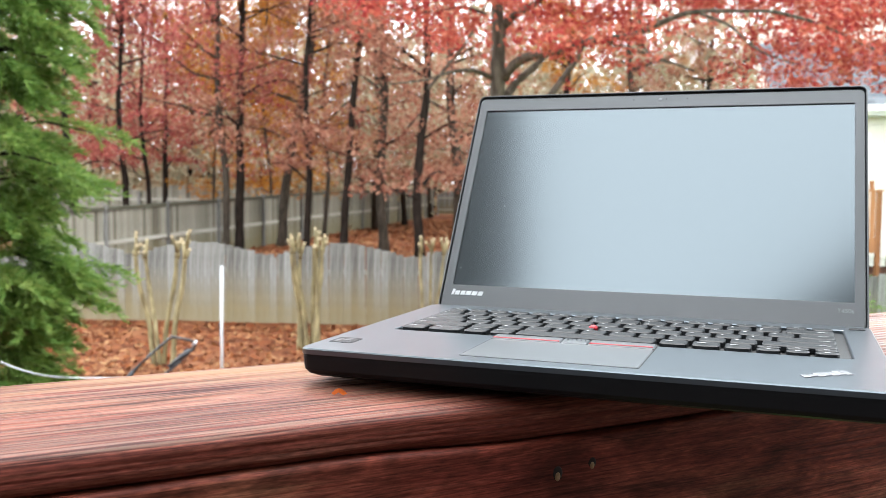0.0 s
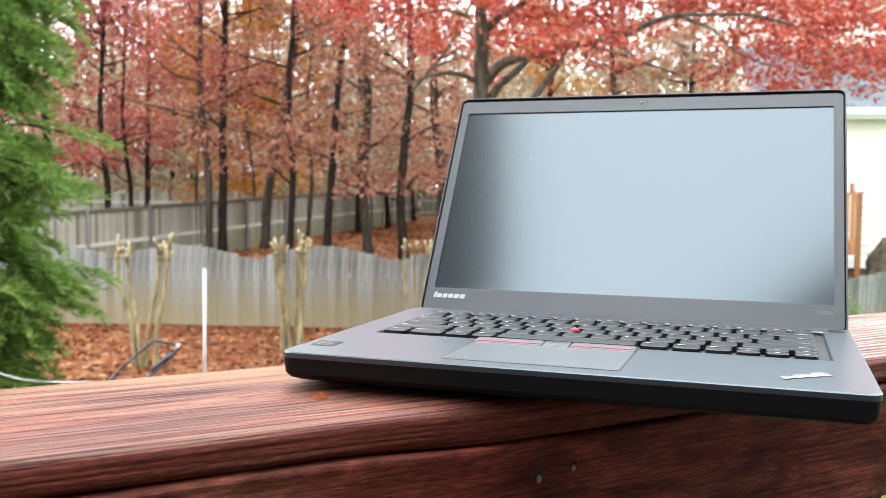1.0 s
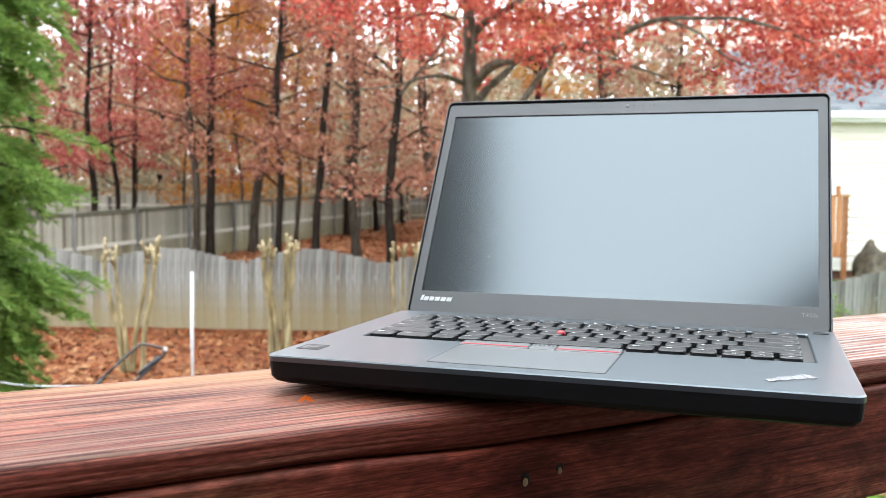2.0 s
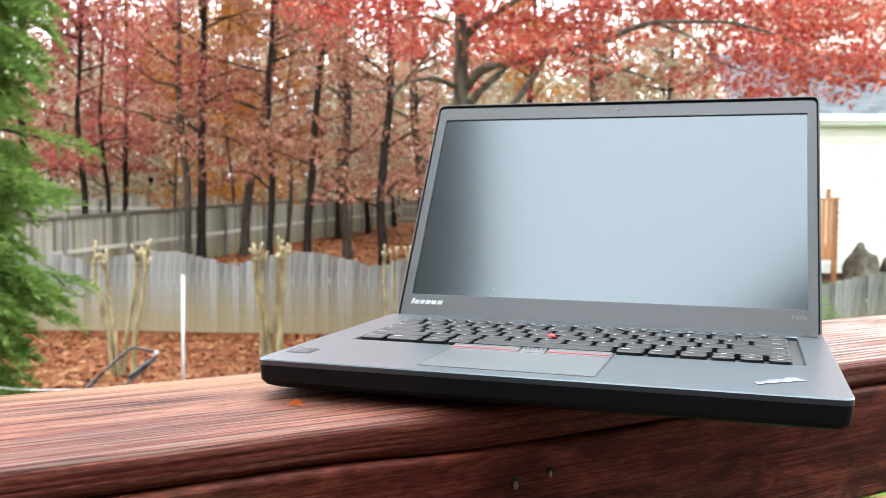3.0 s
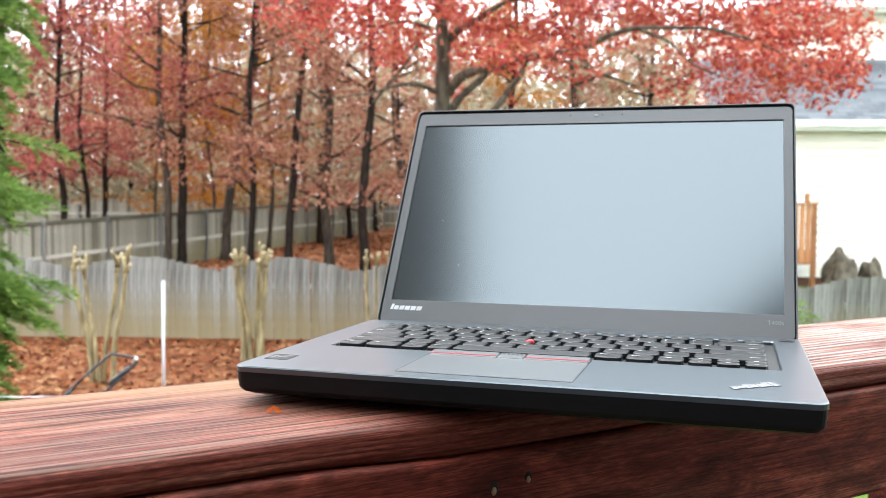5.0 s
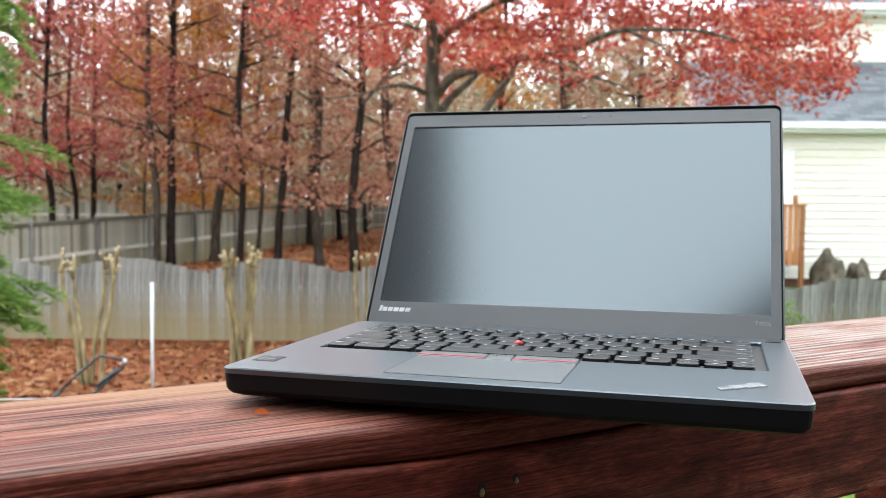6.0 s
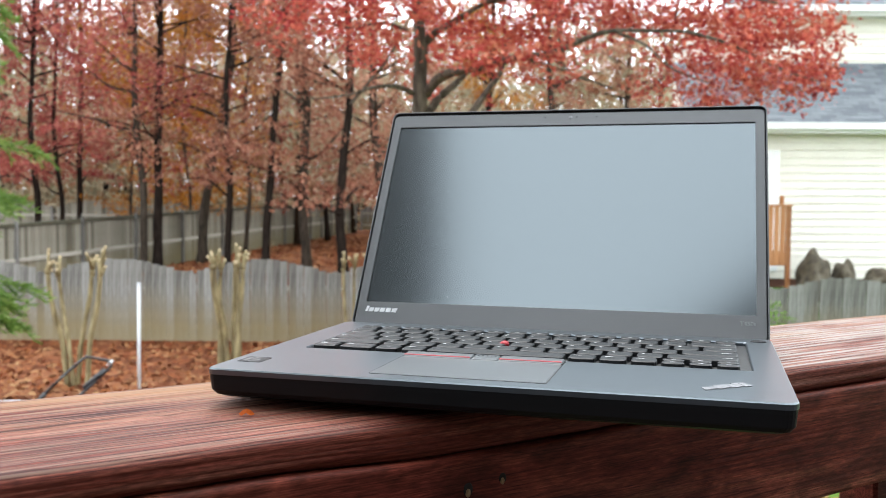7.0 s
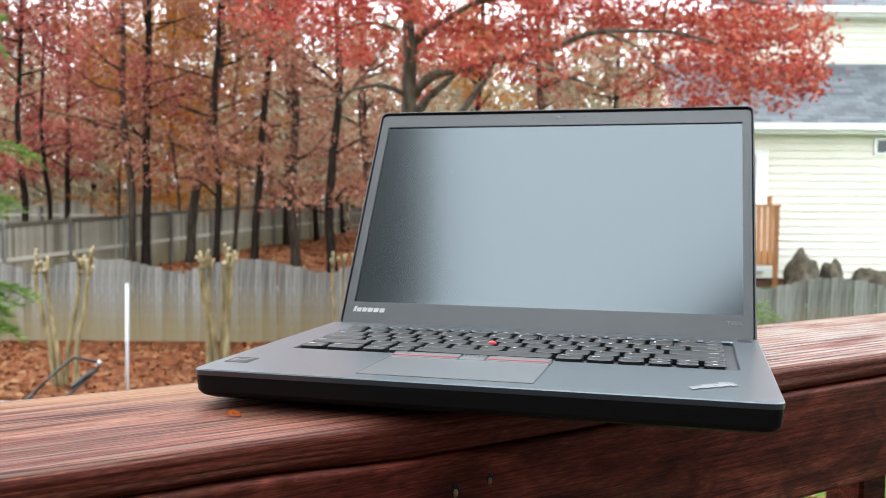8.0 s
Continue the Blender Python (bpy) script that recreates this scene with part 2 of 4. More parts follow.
def build_ground():
    us = [-900, -300, -120, -60, -40] + [-30 + 0.75 * i for i in range(81)] + [40, 60, 120, 300, 900]
    ds = [-60, -20, -8, -4] + [-2 + 0.6 * i for i in range(56)] + [34, 37, 41, 46, 52, 60, 70, 85, 110, 160, 300, 700, 1500]
    verts = [(*yard(u, d), ground_height(u, d)) for d in ds for u in us]
    w = len(us)
    faces = [(j * w + i, j * w + i + 1, (j + 1) * w + i + 1, (j + 1) * w + i) for j in range(len(ds) - 1) for i in range(w - 1)]
    me = bpy.data.meshes.new("ground")
    me.from_pydata(verts, [], faces)
    me.shade_smooth()
    m = material("leafy_lawn_soil", [(0.06, 0.022, 0.011), (0.13, 0.045, 0.02), (0.18, 0.08, 0.04)], 0.95, 1.2, bump=1.0, fine=14, grain=0.6, gloss=0.05)
    n, l = m.node_tree.nodes, m.node_tree.links
    b = n["Principled BSDF"]
    old = b.inputs["Base Color"].links[0].from_socket
    tc = n.new("ShaderNodeTexCoord")
    sep = n.new("ShaderNodeSeparateXYZ")
    l.new(tc.outputs["Object"], sep.inputs[0])
    # lawn lies towards +x, leaf litter under the trees
    edge = n.new("ShaderNodeMapRange")
    edge.inputs["From Min"].default_value, edge.inputs["From Max"].default_value = -3.5, 0.0
    l.new(sep.outputs["X"], edge.inputs["Value"])
    patch = n.new("ShaderNodeTexNoise")
    patch.inputs["Scale"].default_value = 0.7
    l.new(tc.outputs["Object"], patch.inputs["Vector"])
    cut = n.new("ShaderNodeMath")
    cut.operation = "MULTIPLY"
    l.new(edge.outputs[0], cut.inputs[0])
    l.new(patch.outputs["Fac"], cut.inputs[1])
    sharp = n.new("ShaderNodeMapRange")
    sharp.inputs["From Min"].default_value, sharp.inputs["From Max"].default_value = 0.14, 0.26
    l.new(cut.outputs[0], sharp.inputs["Value"])
    grass = n.new("ShaderNodeTexNoise")
    grass.inputs["Scale"].default_value = 9
    l.new(tc.outputs["Object"], grass.inputs["Vector"])
    ramp = n.new("ShaderNodeValToRGB")
    ramp.color_ramp.elements[0].color, ramp.color_ramp.elements[1].color = (0.04, 0.085, 0.012, 1), (0.1, 0.17, 0.03, 1)
    l.new(grass.outputs["Fac"], ramp.inputs["Fac"])
    mix = n.new("ShaderNodeMix")
    mix.data_type = "RGBA"
    l.new(sharp.outputs[0], mix.inputs["Factor"])
    l.new(old, mix.inputs["A"])
    l.new(ramp.outputs["Color"], mix.inputs["B"])
    l.new(mix.outputs["Result"], b.inputs["Base Color"])
    me.materials.append(m)
    tagged(new("ground", me), "leaf-strewn reddish brown yard soil with green lawn", "ground", kind="structure")


build_ground()


def scatter_litter():
    rng = np.random.default_rng(3)
    n = 70000
    u, d = rng.uniform(-15, 6, n), 9 + 45 * rng.random(n) ** 2
    xy = np.array([yard(a, b) for a, b in zip(u, d)])
    keep = (xy[:, 0] < -2.0) | (rng.random(n) < 0.12) | (d > 18.5)
    u, d, xy = u[keep], d[keep], xy[keep]
    z = np.array([ground_height(a, b) for a, b in zip(u, d)]) + rng.uniform(0.004, 0.03, len(u))
    ways = rng.normal(size=(len(u), 3)) * (1, 1, 0.2)
    leaf_mesh("fallen_leaves", np.column_stack([xy, z]), rng.uniform(0.09, 0.17, len(u)) * np.maximum(1, d / 25), LITTER, None, rng, ways=ways, lying=True)
    tagged(bpy.data.objects["fallen_leaves"], "red and brown fallen oak leaves covering the yard", "leaves", kind="stuff")


scatter_litter()


# ---- fences ----
def picket_mesh(h, wood, w=0.1445, t=0.018):
    b = box(-w / 2, w / 2, -t / 2, t / 2, 0, h)
    for v in b.verts:
        if v.co.z > h / 2:
            v.co.z = h
    me = bpy.data.meshes.new("picket")
    b.to_mesh(me)
    b.free()
    me.materials.append(wood)
    return me


def build_fence(name, start, end, section, low, high, z_of, rails_front, label, rails=(0.3, 1.06), wood=None, top_rail=None):
    wood = wood or FENCE_WOOD
    (u0, d0), (u1, d1) = start, end
    length = math.hypot(u1 - u0, d1 - d0)
    turn = math.degrees(ANGLE + math.atan2(d1 - d0, u1 - u0))
    f = thing(name, pose(*yard(u0, d0), 0, 0, 0, turn), label, "fence", kind="structure")
    meshes = {}
    pitch, i, a = 0.148, 0, 0.0
    while a < length:
        u, d = u0 + (u1 - u0) * a / length, d0 + (d1 - d0) * a / length
        phase = (a % section) / section
        h = low + (high - low) * math.sin(math.pi * phase)
        h = round(h / 0.03) * 0.03
        if h not in meshes:
            meshes[h] = picket_mesh(h, wood)
        shared("picket", meshes[h], f, pose(a, random.uniform(-0.004, 0.004), z_of(u, d) + random.uniform(-0.015, 0.01), 0, random.uniform(-0.5, 0.5), 0))
        a += pitch
    posts = int(length / section) + 1
    side = -1 if rails_front else 1
    for k in range(posts):
        a = k * section
        u, d = u0 + (u1 - u0) * a / length, d0 + (d1 - d0) * a / length
        z = z_of(u, d)
        part("post", box(a - 0.045, a + 0.045, side * 0.06 - 0.045, side * 0.06 + 0.045, z - 0.1, z + low + 0.04, 0.006), FENCE_WOOD, f)
        if k < posts - 1:
            ub, db = u0 + (u1 - u0) * (a + section) / length, d0 + (d1 - d0) * (a + section) / length
            for h in rails:
                b = box(a, a + section, side * 0.03 - 0.019, side * 0.03 + 0.019, h - (0.065 if top_rail else 0.045), h + 0.045, 0.004)
                for v in b.verts:
                    v.co.z += z if v.co.x < a + section / 2 else z_of(ub, db)
                part("rail", b, top_rail if top_rail and h == max(rails) else RAIL_GREY, f)
    return f


build_fence("wooden_fence", (-16.29, 17.9), (12.3, 17.9), 2.8, 1.35, 1.62, lambda u, d: slope_right(u), False, "weathered grey scalloped picket fence with mossy tan base")
bank_left = lambda u, d: 0.8 + 0.47 * min(1, max(0, (u + 12) / 4))
BACK_LINE = [(-11.6, 20.6), (-11.1, 23.4), (-9.98, 29), (-8.57, 34.2), (-7.69, 42), (-6.3, 59.5)]
for near, beyond in zip(BACK_LINE, BACK_LINE[1:]):
    build_fence("back_fence", near, beyond, math.dist(near, beyond) / max(1, round(math.dist(near, beyond) / 2.43)) - 0.001, 1.78, 1.78, bank_left, True, "weathered tan-grey fence with a pale rail and a mossy top coloured in shade", (0.83, 1.73), MOSSY_WOOD, MOSSY_SHADE_RAIL)
build_fence("far_fence", (-22.17, 36), (-9.0, 36), 3.3, 1.76, 2.02, lambda u, d: 1.22, True, "weathered grey scalloped fence behind the wood's edge", (0.4, 1.45), MOSSY_WOOD)
build_fence("side_fence", (-6.0, 60.3), (1.5, 60.3), 2.43, 1.3, 1.6, lambda u, d: 1.42, True, "dark weathered fence at the far end of the woods")


# ---- neighbour's house ----
def build_house():
    d, zg = 20.5, 1.45
    h = thing("neighbour_house", pose(*yard(0, d), 0, 0, 0, math.degrees(ANGLE)), "cream sided house with grey shingle roofs and white gutters", "house")
    wall = part("wall", box(5.3, 16, 0, 8, zg + 0.2, 5.0), SIDING, h)
    part("foundation", box(5.32, 16, 0.03, 8, zg - 0.4, zg + 0.2), FOUNDATION, h)
    part("upper_wall", box(6.6, 16, 1.75, 8, 5.0, 7.9), SIDING, h)
    # clapboards, each leaning out at its foot
    for z0, z1, x0, y in ((zg + 0.2, 4.84, 5.3, 0.0), (6.5, 7.8, 6.6, 1.75)):
        k = 0
        while z0 + k * 0.165 < z1 - 0.05:
            b = box(x0 - 0.01, 16, y - 0.036, y - 0.004, z0 + k * 0.165, z0 + k * 0.165 + 0.162)
            for v in b.verts:
                if v.co.y < y - 0.01 and v.co.z > z0 + k * 0.165 + 0.08:
                    v.co.y = y - 0.007
            part("siding_board", b, SIDING, h)
            k += 1
    return h, d, zg


HOUSE, HOUSE_D, HOUSE_Z = build_house()


def roof_slope(x0, x1, y0, z0, y1, z1, parent):
    """A sloping roof deck with courses of shingles."""
    rise = math.atan2(z1 - z0, y1 - y0)
    length = math.hypot(y1 - y0, z1 - z0)
    deck = part("roof", box(x0, x1, 0, length, -0.06, 0), SHINGLE, parent)
    deck.matrix_basis = pose(0, y0, z0, math.degrees(rise), 0, 0)
    b = box(0, 0.33, 0, 0.17, 0, 0.012)
    for v in b.verts:
        if v.co.y > 0.1:
            v.co.z -= 0.008
    me = bpy.data.meshes.new("shingle")
    b.to_mesh(me)
    b.free()
    me.materials.append(SHINGLE)
    rows = int(length / 0.145)
    for r in range(rows):
        x = x0 - (r % 2) * 0.165
        while x < min(x1, x0 + 6.2):
            shared("shingle", me, deck, pose(max(x, x0), r * 0.145, 0.004 + 0.003 * random.random()))
            x += 0.335


def finish_house():
    h = HOUSE
    # lower roof with gutter and fascia
    roof_slope(5.05, 16, -0.35, 5.02, 1.75, 6.6, h)
    roof_slope(6.3, 16, 1.4, 7.85, 4.9, 10, h)
    for x0, y, z in ((5.0, -0.42, 4.98), (6.25, 1.33, 7.82)):
        part("fascia", box(x0, 16, y + 0.06, y + 0.09, z - 0.18, z + 0.02), WHITE_TRIM, h)
        g = bmesh.new()
        for a, b_, c, e in ((-0.06, 0.055, -0.1, -0.085), (-0.075, -0.06, -0.1, 0.03), (-0.08, -0.055, 0.02, 0.035)):
            box(x0, 16, y + a, y + b_, z + c, z + e, 0.003, 1, g)
        part("gutter", g, WHITE_TRIM, h)
        part("soffit", box(x0, 16, y + 0.1, y + 0.43, z - 0.18, z - 0.16), WHITE_TRIM, h)
    # patio door with white frame and a small vent window
    w = part("window", box(5.6, 6.9, -0.035, -0.024, 1.9, 4.35), WINDOW_GLASS, h)
    for x0, x1, z0, z1 in ((5.5, 5.62, 1.8, 4.45), (6.82, 7.08, 1.8, 4.45), (5.62, 6.82, 4.33, 4.45), (6.25, 6.33, 1.8, 4.33)):
        part("frame", box(x0, x1, -0.07, -0.022, z0, z1, 0.006), WHITE_TRIM, w)
    v = part("vent", box(9.46, 9.9, -0.045, -0.03, 4.42, 4.68), WINDOW_GLASS, h)
    for x0, x1, z0, z1 in ((9.4, 9.47, 4.36, 4.74), (9.9, 9.97, 4.36, 4.74), (9.47, 9.9, 4.36, 4.42), (9.47, 9.9, 4.68, 4.74)):
        part("frame", box(x0, x1, -0.06, -0.024, z0, z1, 0.004), WHITE_TRIM, v)


finish_house()


def build_side_deck():
    z = HOUSE_Z
    t = thing("cedar_deck", pose(*yard(0, 19.4), 0, 0, 0, math.degrees(ANGLE)), "orange cedar deck with slatted railing against the house", "deck")
    top, floor_z = 3.27, 2.1
    for x in (5.3, 6.93):
        part("post", box(x - 0.045, x + 0.045, -0.045, 0.045, z - 0.3, top - 0.04, 0.005), CEDAR, t)
    part("finial", box(6.74, 6.82, -0.04, 0.04, top, top + 0.18, 0.01), CEDAR, t)
    part("cap_rail", box(5.2, 7.0, -0.07, 0.07, top - 0.04, top, 0.005), CEDAR, t)
    part("band_board", box(5.2, 6.98, -0.02, 0.02, floor_z - 0.1, floor_z + 0.14, 0.004), CEDAR, t)
    x = 5.3
    while x < 6.98:
        part("baluster", box(x - 0.05, x + 0.05, -0.045, -0.021, floor_z - 0.08, top - 0.04, 0.003), CEDAR, t)
        x += 0.125
    part("deck_board", box(5.2, 6.98, 0.02, 1.04, floor_z + 0.14, floor_z + 0.17, 0.003), CEDAR, t)


build_side_deck()


def build_boulder(u, d, r, squash, seed, label):
    b = bmesh.new()
    bmesh.ops.create_icosphere(b, subdivisions=4, radius=1)
    for v in b.verts:
        n3 = noise.noise(v.co * 1.3 + Vector((seed, 0, 0))) * 0.3 + noise.noise(v.co * 3.5 + Vector((seed, 3, 0))) * 0.13 + noise.noise(v.co * 9) * 0.04
        v.co = Vector((v.co.x * r * squash, v.co.y * r, v.co.z * r * 1.0)) * (1 + n3)
    ob = mesh_object("boulder", b, STONE, True)
    ob.matrix_basis = pose(*yard(u, d), ground_height(u, d) + r * 0.42)
    tagged(ob, label, "boulder", "boulders behind the fence")


build_boulder(7.42, 19.3, 0.6, 0.58, 1.0, "large rounded olive-brown boulder behind the fence")
build_boulder(8.08, 19.35, 0.47, 0.55, 5.0, "smaller rounded brown boulder behind the fence")
build_boulder(9.0, 19.3, 0.36, 1.8, 9.0, "long low brown boulder sloping behind the fence")


# ---- trees ----
def tree(name, trunk, radius, top_radius, bark, limbs, label, leaves=None, group="", wob=0.03):
    """trunk: (u, d, z) points. limbs: lists of (u, d, z) points with a radius. leaves: (material, centres, sizes)."""
    base = Vector((*yard(trunk[0][0], trunk[0][1]), trunk[0][2]))
    t = thing(name, Matrix.Translation(base), label, "tree", group)
    to_local = lambda p: Vector((*yard(p[0], p[1]), p[2])) - base
    pts = curve_points([to_local(p) for p in trunk], 5, wob)
    part("trunk", tube(pts, [radius * (1.25 if i == 0 else 1) + (top_radius - radius) * i / (len(pts) - 1) for i in range(len(pts))], 10, wobble=0.15), bark, t, smooth=True)
    for pts_l, r in limbs:
        q = curve_points([to_local(p) for p in pts_l], 6, wob)
        part("limb", tube(q, [r * (1 - 0.75 * i / (len(q) - 1)) for i in range(len(q))], 7, wobble=0.15), bark, t, smooth=True)
    if leaves:
        rng, mat, centres, sizes = leaves
        leaf_mesh("crown", centres - np.array(base), sizes, mat, t, rng)
    return t


def clump_points(rng, centres, per, spread):
    c = np.repeat(centres, per, axis=0)
    return c + rng.normal(size=c.shape) * spread * (1, 1, 0.55)


def yard_points(p):
    c, s = math.cos(ANGLE), math.sin(ANGLE)
    return np.column_stack([0.286 + p[:, 0] * c - p[:, 1] * s, -0.488 + p[:, 0] * s + p[:, 1] * c, p[:, 2]])


def build_oak():
    rng = np.random.default_rng(11)
    D = 15.0
    P = lambda x, y, dd=0.0: ((x - 784) / 1650 * (D + dd), D + dd, 3.3 - (y - 359) / 1650 * (D + dd))
    trunk = [(-0.62, D, 0.55), (-0.6, D, 2.0), (-0.58, D, 4.6), (-0.56, D, 5.5), (-0.58, D, 6.4), (-0.7, D + 0.2, 8.5)]
    limbs = [
        ([P(726, 105), P(735, 78), P(755, 60, -0.2), P(790, 40, -0.5), P(840, 10, -0.8), P(920, -60, -1)], 0.085),
        ([P(730, 172), P(760, 142, -0.2), P(790, 133, -0.4), P(840, 122, -0.7), P(890, 108, -0.9), P(950, 100, -1.1), P(1000, 80, -1.2), P(1050, 62, -1.4), P(1110, 58, -1.5), P(1190, 62, -1.7)], 0.085),
        ([P(735, 205), P(760, 172, 0.2), P(785, 150, 0.4), P(812, 130, 0.6), P(870, 105, 0.9), P(960, 125, 1.2), P(1060, 160, 1.5)], 0.075),
        ([P(790, 240), P(825, 188, 1), P(860, 138, 1.5), P(885, 62, 2), P(912, 40, 2.2), P(960, 30, 2.4), P(1050, 45, 2.6)], 0.07),
        ([P(712, 172), P(680, 159, -0.6), P(640, 161, -0.9), P(600, 172, -1.1), P(530, 180, -1.6)], 0.045),
        ([P(600, 190, 0.8), P(650, 130, 0.6), P(690, 70, 0.4), P(712, 20, 0.2)], 0.03),
        ([P(700, 60), P(660, 48, -0.3), P(600, 55, -0.6), P(540, 40, -0.9)], 0.035),
        ([P(950, 100, -1.1), P(970, 118, -1.3), P(1000, 142, -1.5), P(1040, 150, -1.6)], 0.022),
        ([P(1060, 60, -1.4), P(1110, 80, -1.6), P(1160, 120, -1.8), P(1230, 150, -2)], 0.026),
        ([P(1190, 62, -1.7), P(1260, 80, -1.9), P(1340, 120, -2.2), P(1420, 145, -2.4)], 0.03),
        ([P(840, 10, -0.8), P(1000, -20, -1), P(1200, -10, -1.6), P(1400, 20, -2)], 0.05),
    ]
    # sprays of leaves fill a broad, flat-bottomed crown that hangs lower at its outer end
    n = 3400
    u, d, z = rng.uniform(-3.0, 7.0, n), rng.uniform(D - 2.9, D + 2.6, n), rng.uniform(4.75, 9.5, n)
    keep = []
    for a, b, c in zip(u, d, z):
        lower = 5.15 - 0.1 * max(0, a - 2) + (0.55 if a < -0.6 else 0)
        reach = 6.0 - 0.28 * (b - D) ** 2 / 2 + 0.25 * (c - 6)
        gap = noise.noise(Vector((a * 0.62, b * 0.3, c * 1.0))) + 0.35 * noise.noise(Vector((a * 1.9, b, c * 2.4)))
        by_trunk = abs(a + 0.56) < 0.32 and c < 5.9 and b < D + 0.4
        keep.append(lower < c and a < reach and gap > 0.0 - 0.06 * max(0, a - 2.5) and not by_trunk)
    cl = np.column_stack([u, d, z])[np.array(keep)]
    centres = yard_points(clump_points(rng, cl, 34, 0.15))
    tree("red_oak_tree", trunk, 0.17, 0.07, OAK_BARK, limbs, "grey-barked oak with coral red autumn leaves", (rng, RED_LEAF, centres, rng.uniform(0.055, 0.115, len(centres))))


build_oak()


def build_wood_trees():
    """Slim trees behind the fence, with sparse russet crowns."""
    rng = np.random.default_rng(21)
    # u at the foot, u at the top, depth, radius, bark, leaf, lowest leaves, clumps
    rows = [
        (232, 218, 27.5, 0.12, GREY_BARK, CRIMSON_LEAF, 3.6, 120), (257, 263, 28, 0.15, BARK, RUST_LEAF, 4.4, 120), (336, 392, 30, 0.17, GREY_BARK, RUST_LEAF, 4.6, 130),
        (380, 388, 27, 0.11, BARK, RUST_LEAF, 3.9, 120), (412, 425, 31, 0.08, GREY_BARK, AMBER_LEAF, 4.0, 100), (448, 482, 27, 0.13, BARK, RUST_LEAF, 3.9, 130),
        (524, 514, 28, 0.16, GREY_BARK, RUST_LEAF, 3.5, 150), (588, 594, 26, 0.15, BARK, RUST_LEAF, 3.2, 170), (655, 640, 34, 0.22, GREY_BARK, RUST_LEAF, 3.9, 160),
        (312, 306, 33, 0.06, GREY_BARK, AMBER_LEAF, 2.7, 190), (345, 350, 34, 0.06, GREY_BARK, AMBER_LEAF, 2.9, 170), (215, 210, 35, 0.06, GREY_BARK, AMBER_LEAF, 2.8, 150), (85, 76, 34, 0.1, BARK, CRIMSON_LEAF, 4.0, 190), (40, 36, 32, 0.13, BARK, CRIMSON_LEAF, 4.4, 150), (118, 122, 36, 0.13, BARK, CRIMSON_LEAF, 4.3, 150), (-60, -70, 30, 0.15, BARK, CRIMSON_LEAF, 4.2, 140),
        (700, 720, 38, 0.16, BARK, RUST_LEAF, 4.0, 150), (300, 300, 40, 0.13, GREY_BARK, AMBER_LEAF, 3.3, 150), (170, 165, 42, 0.15, BARK, AMBER_LEAF, 3.4, 150),
        (830, 850, 36, 0.15, BARK, AMBER_LEAF, 4.0, 150), (960, 950, 38, 0.17, GREY_BARK, RUST_LEAF, 4.2, 150), (480, 470, 44, 0.15, BARK, CRIMSON_LEAF, 4.0, 150),
        (1080, 1090, 40, 0.17, GREY_BARK, RUST_LEAF, 4.2, 140), (-160, -150, 34, 0.17, BARK, RUST_LEAF, 4.2, 140), (560, 556, 46, 0.15, BARK, RUST_LEAF, 4.0, 150),
    ]
    for px0, px1, d, r, bark, leaf, low, count in rows:
        u0, u1 = (px0 - 784) / 1650 * d, (px1 - 784) / 1650 * d
        z0 = ground_height(u0, d) - 0.05
        bend = rng.uniform(-0.12, 0.12)
        top = 13.5
        trunk = [(u0, d, z0), (u0 + (u1 - u0) * 0.25 + bend, d, z0 + 2.2), (u0 + (u1 - u0) * 0.6 - bend, d, z0 + 5), (u1, d + 0.2, z0 + 7.5), (u1 + bend * 2, d, top)]
        limbs, cl = [], []
        for k in range(16):
            s = rng.uniform(low - 0.6, 11.5)
            f = (s - z0) / 7.5
            a = rng.uniform(0, 2 * math.pi)
            L = rng.uniform(1.2, 2.6)
            bu = u0 + (u1 - u0) * min(1, f)
            tip = (bu + L * math.cos(a), d + L * math.sin(a), s + rng.uniform(0.3, 1.1))
            limbs.append(([(bu, d, s), (bu + 0.5 * L * math.cos(a), d + 0.5 * L * math.sin(a), s + rng.uniform(0.2, 0.5)), tip], r * rng.uniform(0.22, 0.4)))
            for _ in range(count // 10):
                w = rng.uniform(0.3, 1.15)
                cl.append((bu + w * L * math.cos(a) + rng.normal() * 0.4, d + w * L * math.sin(a) + rng.normal() * 0.4, max(low, s + w * 0.7 + rng.normal() * 0.45)))
        cl = np.array(cl)
        centres = yard_points(clump_points(rng, cl, 22, 0.2))
        tree("slim_tree", trunk, r, r * 0.45, bark, limbs, "slim dark-trunked tree with russet autumn leaves", (rng, leaf, centres, rng.uniform(0.08, 0.16, len(centres))), "trees in the wood")


build_wood_trees()


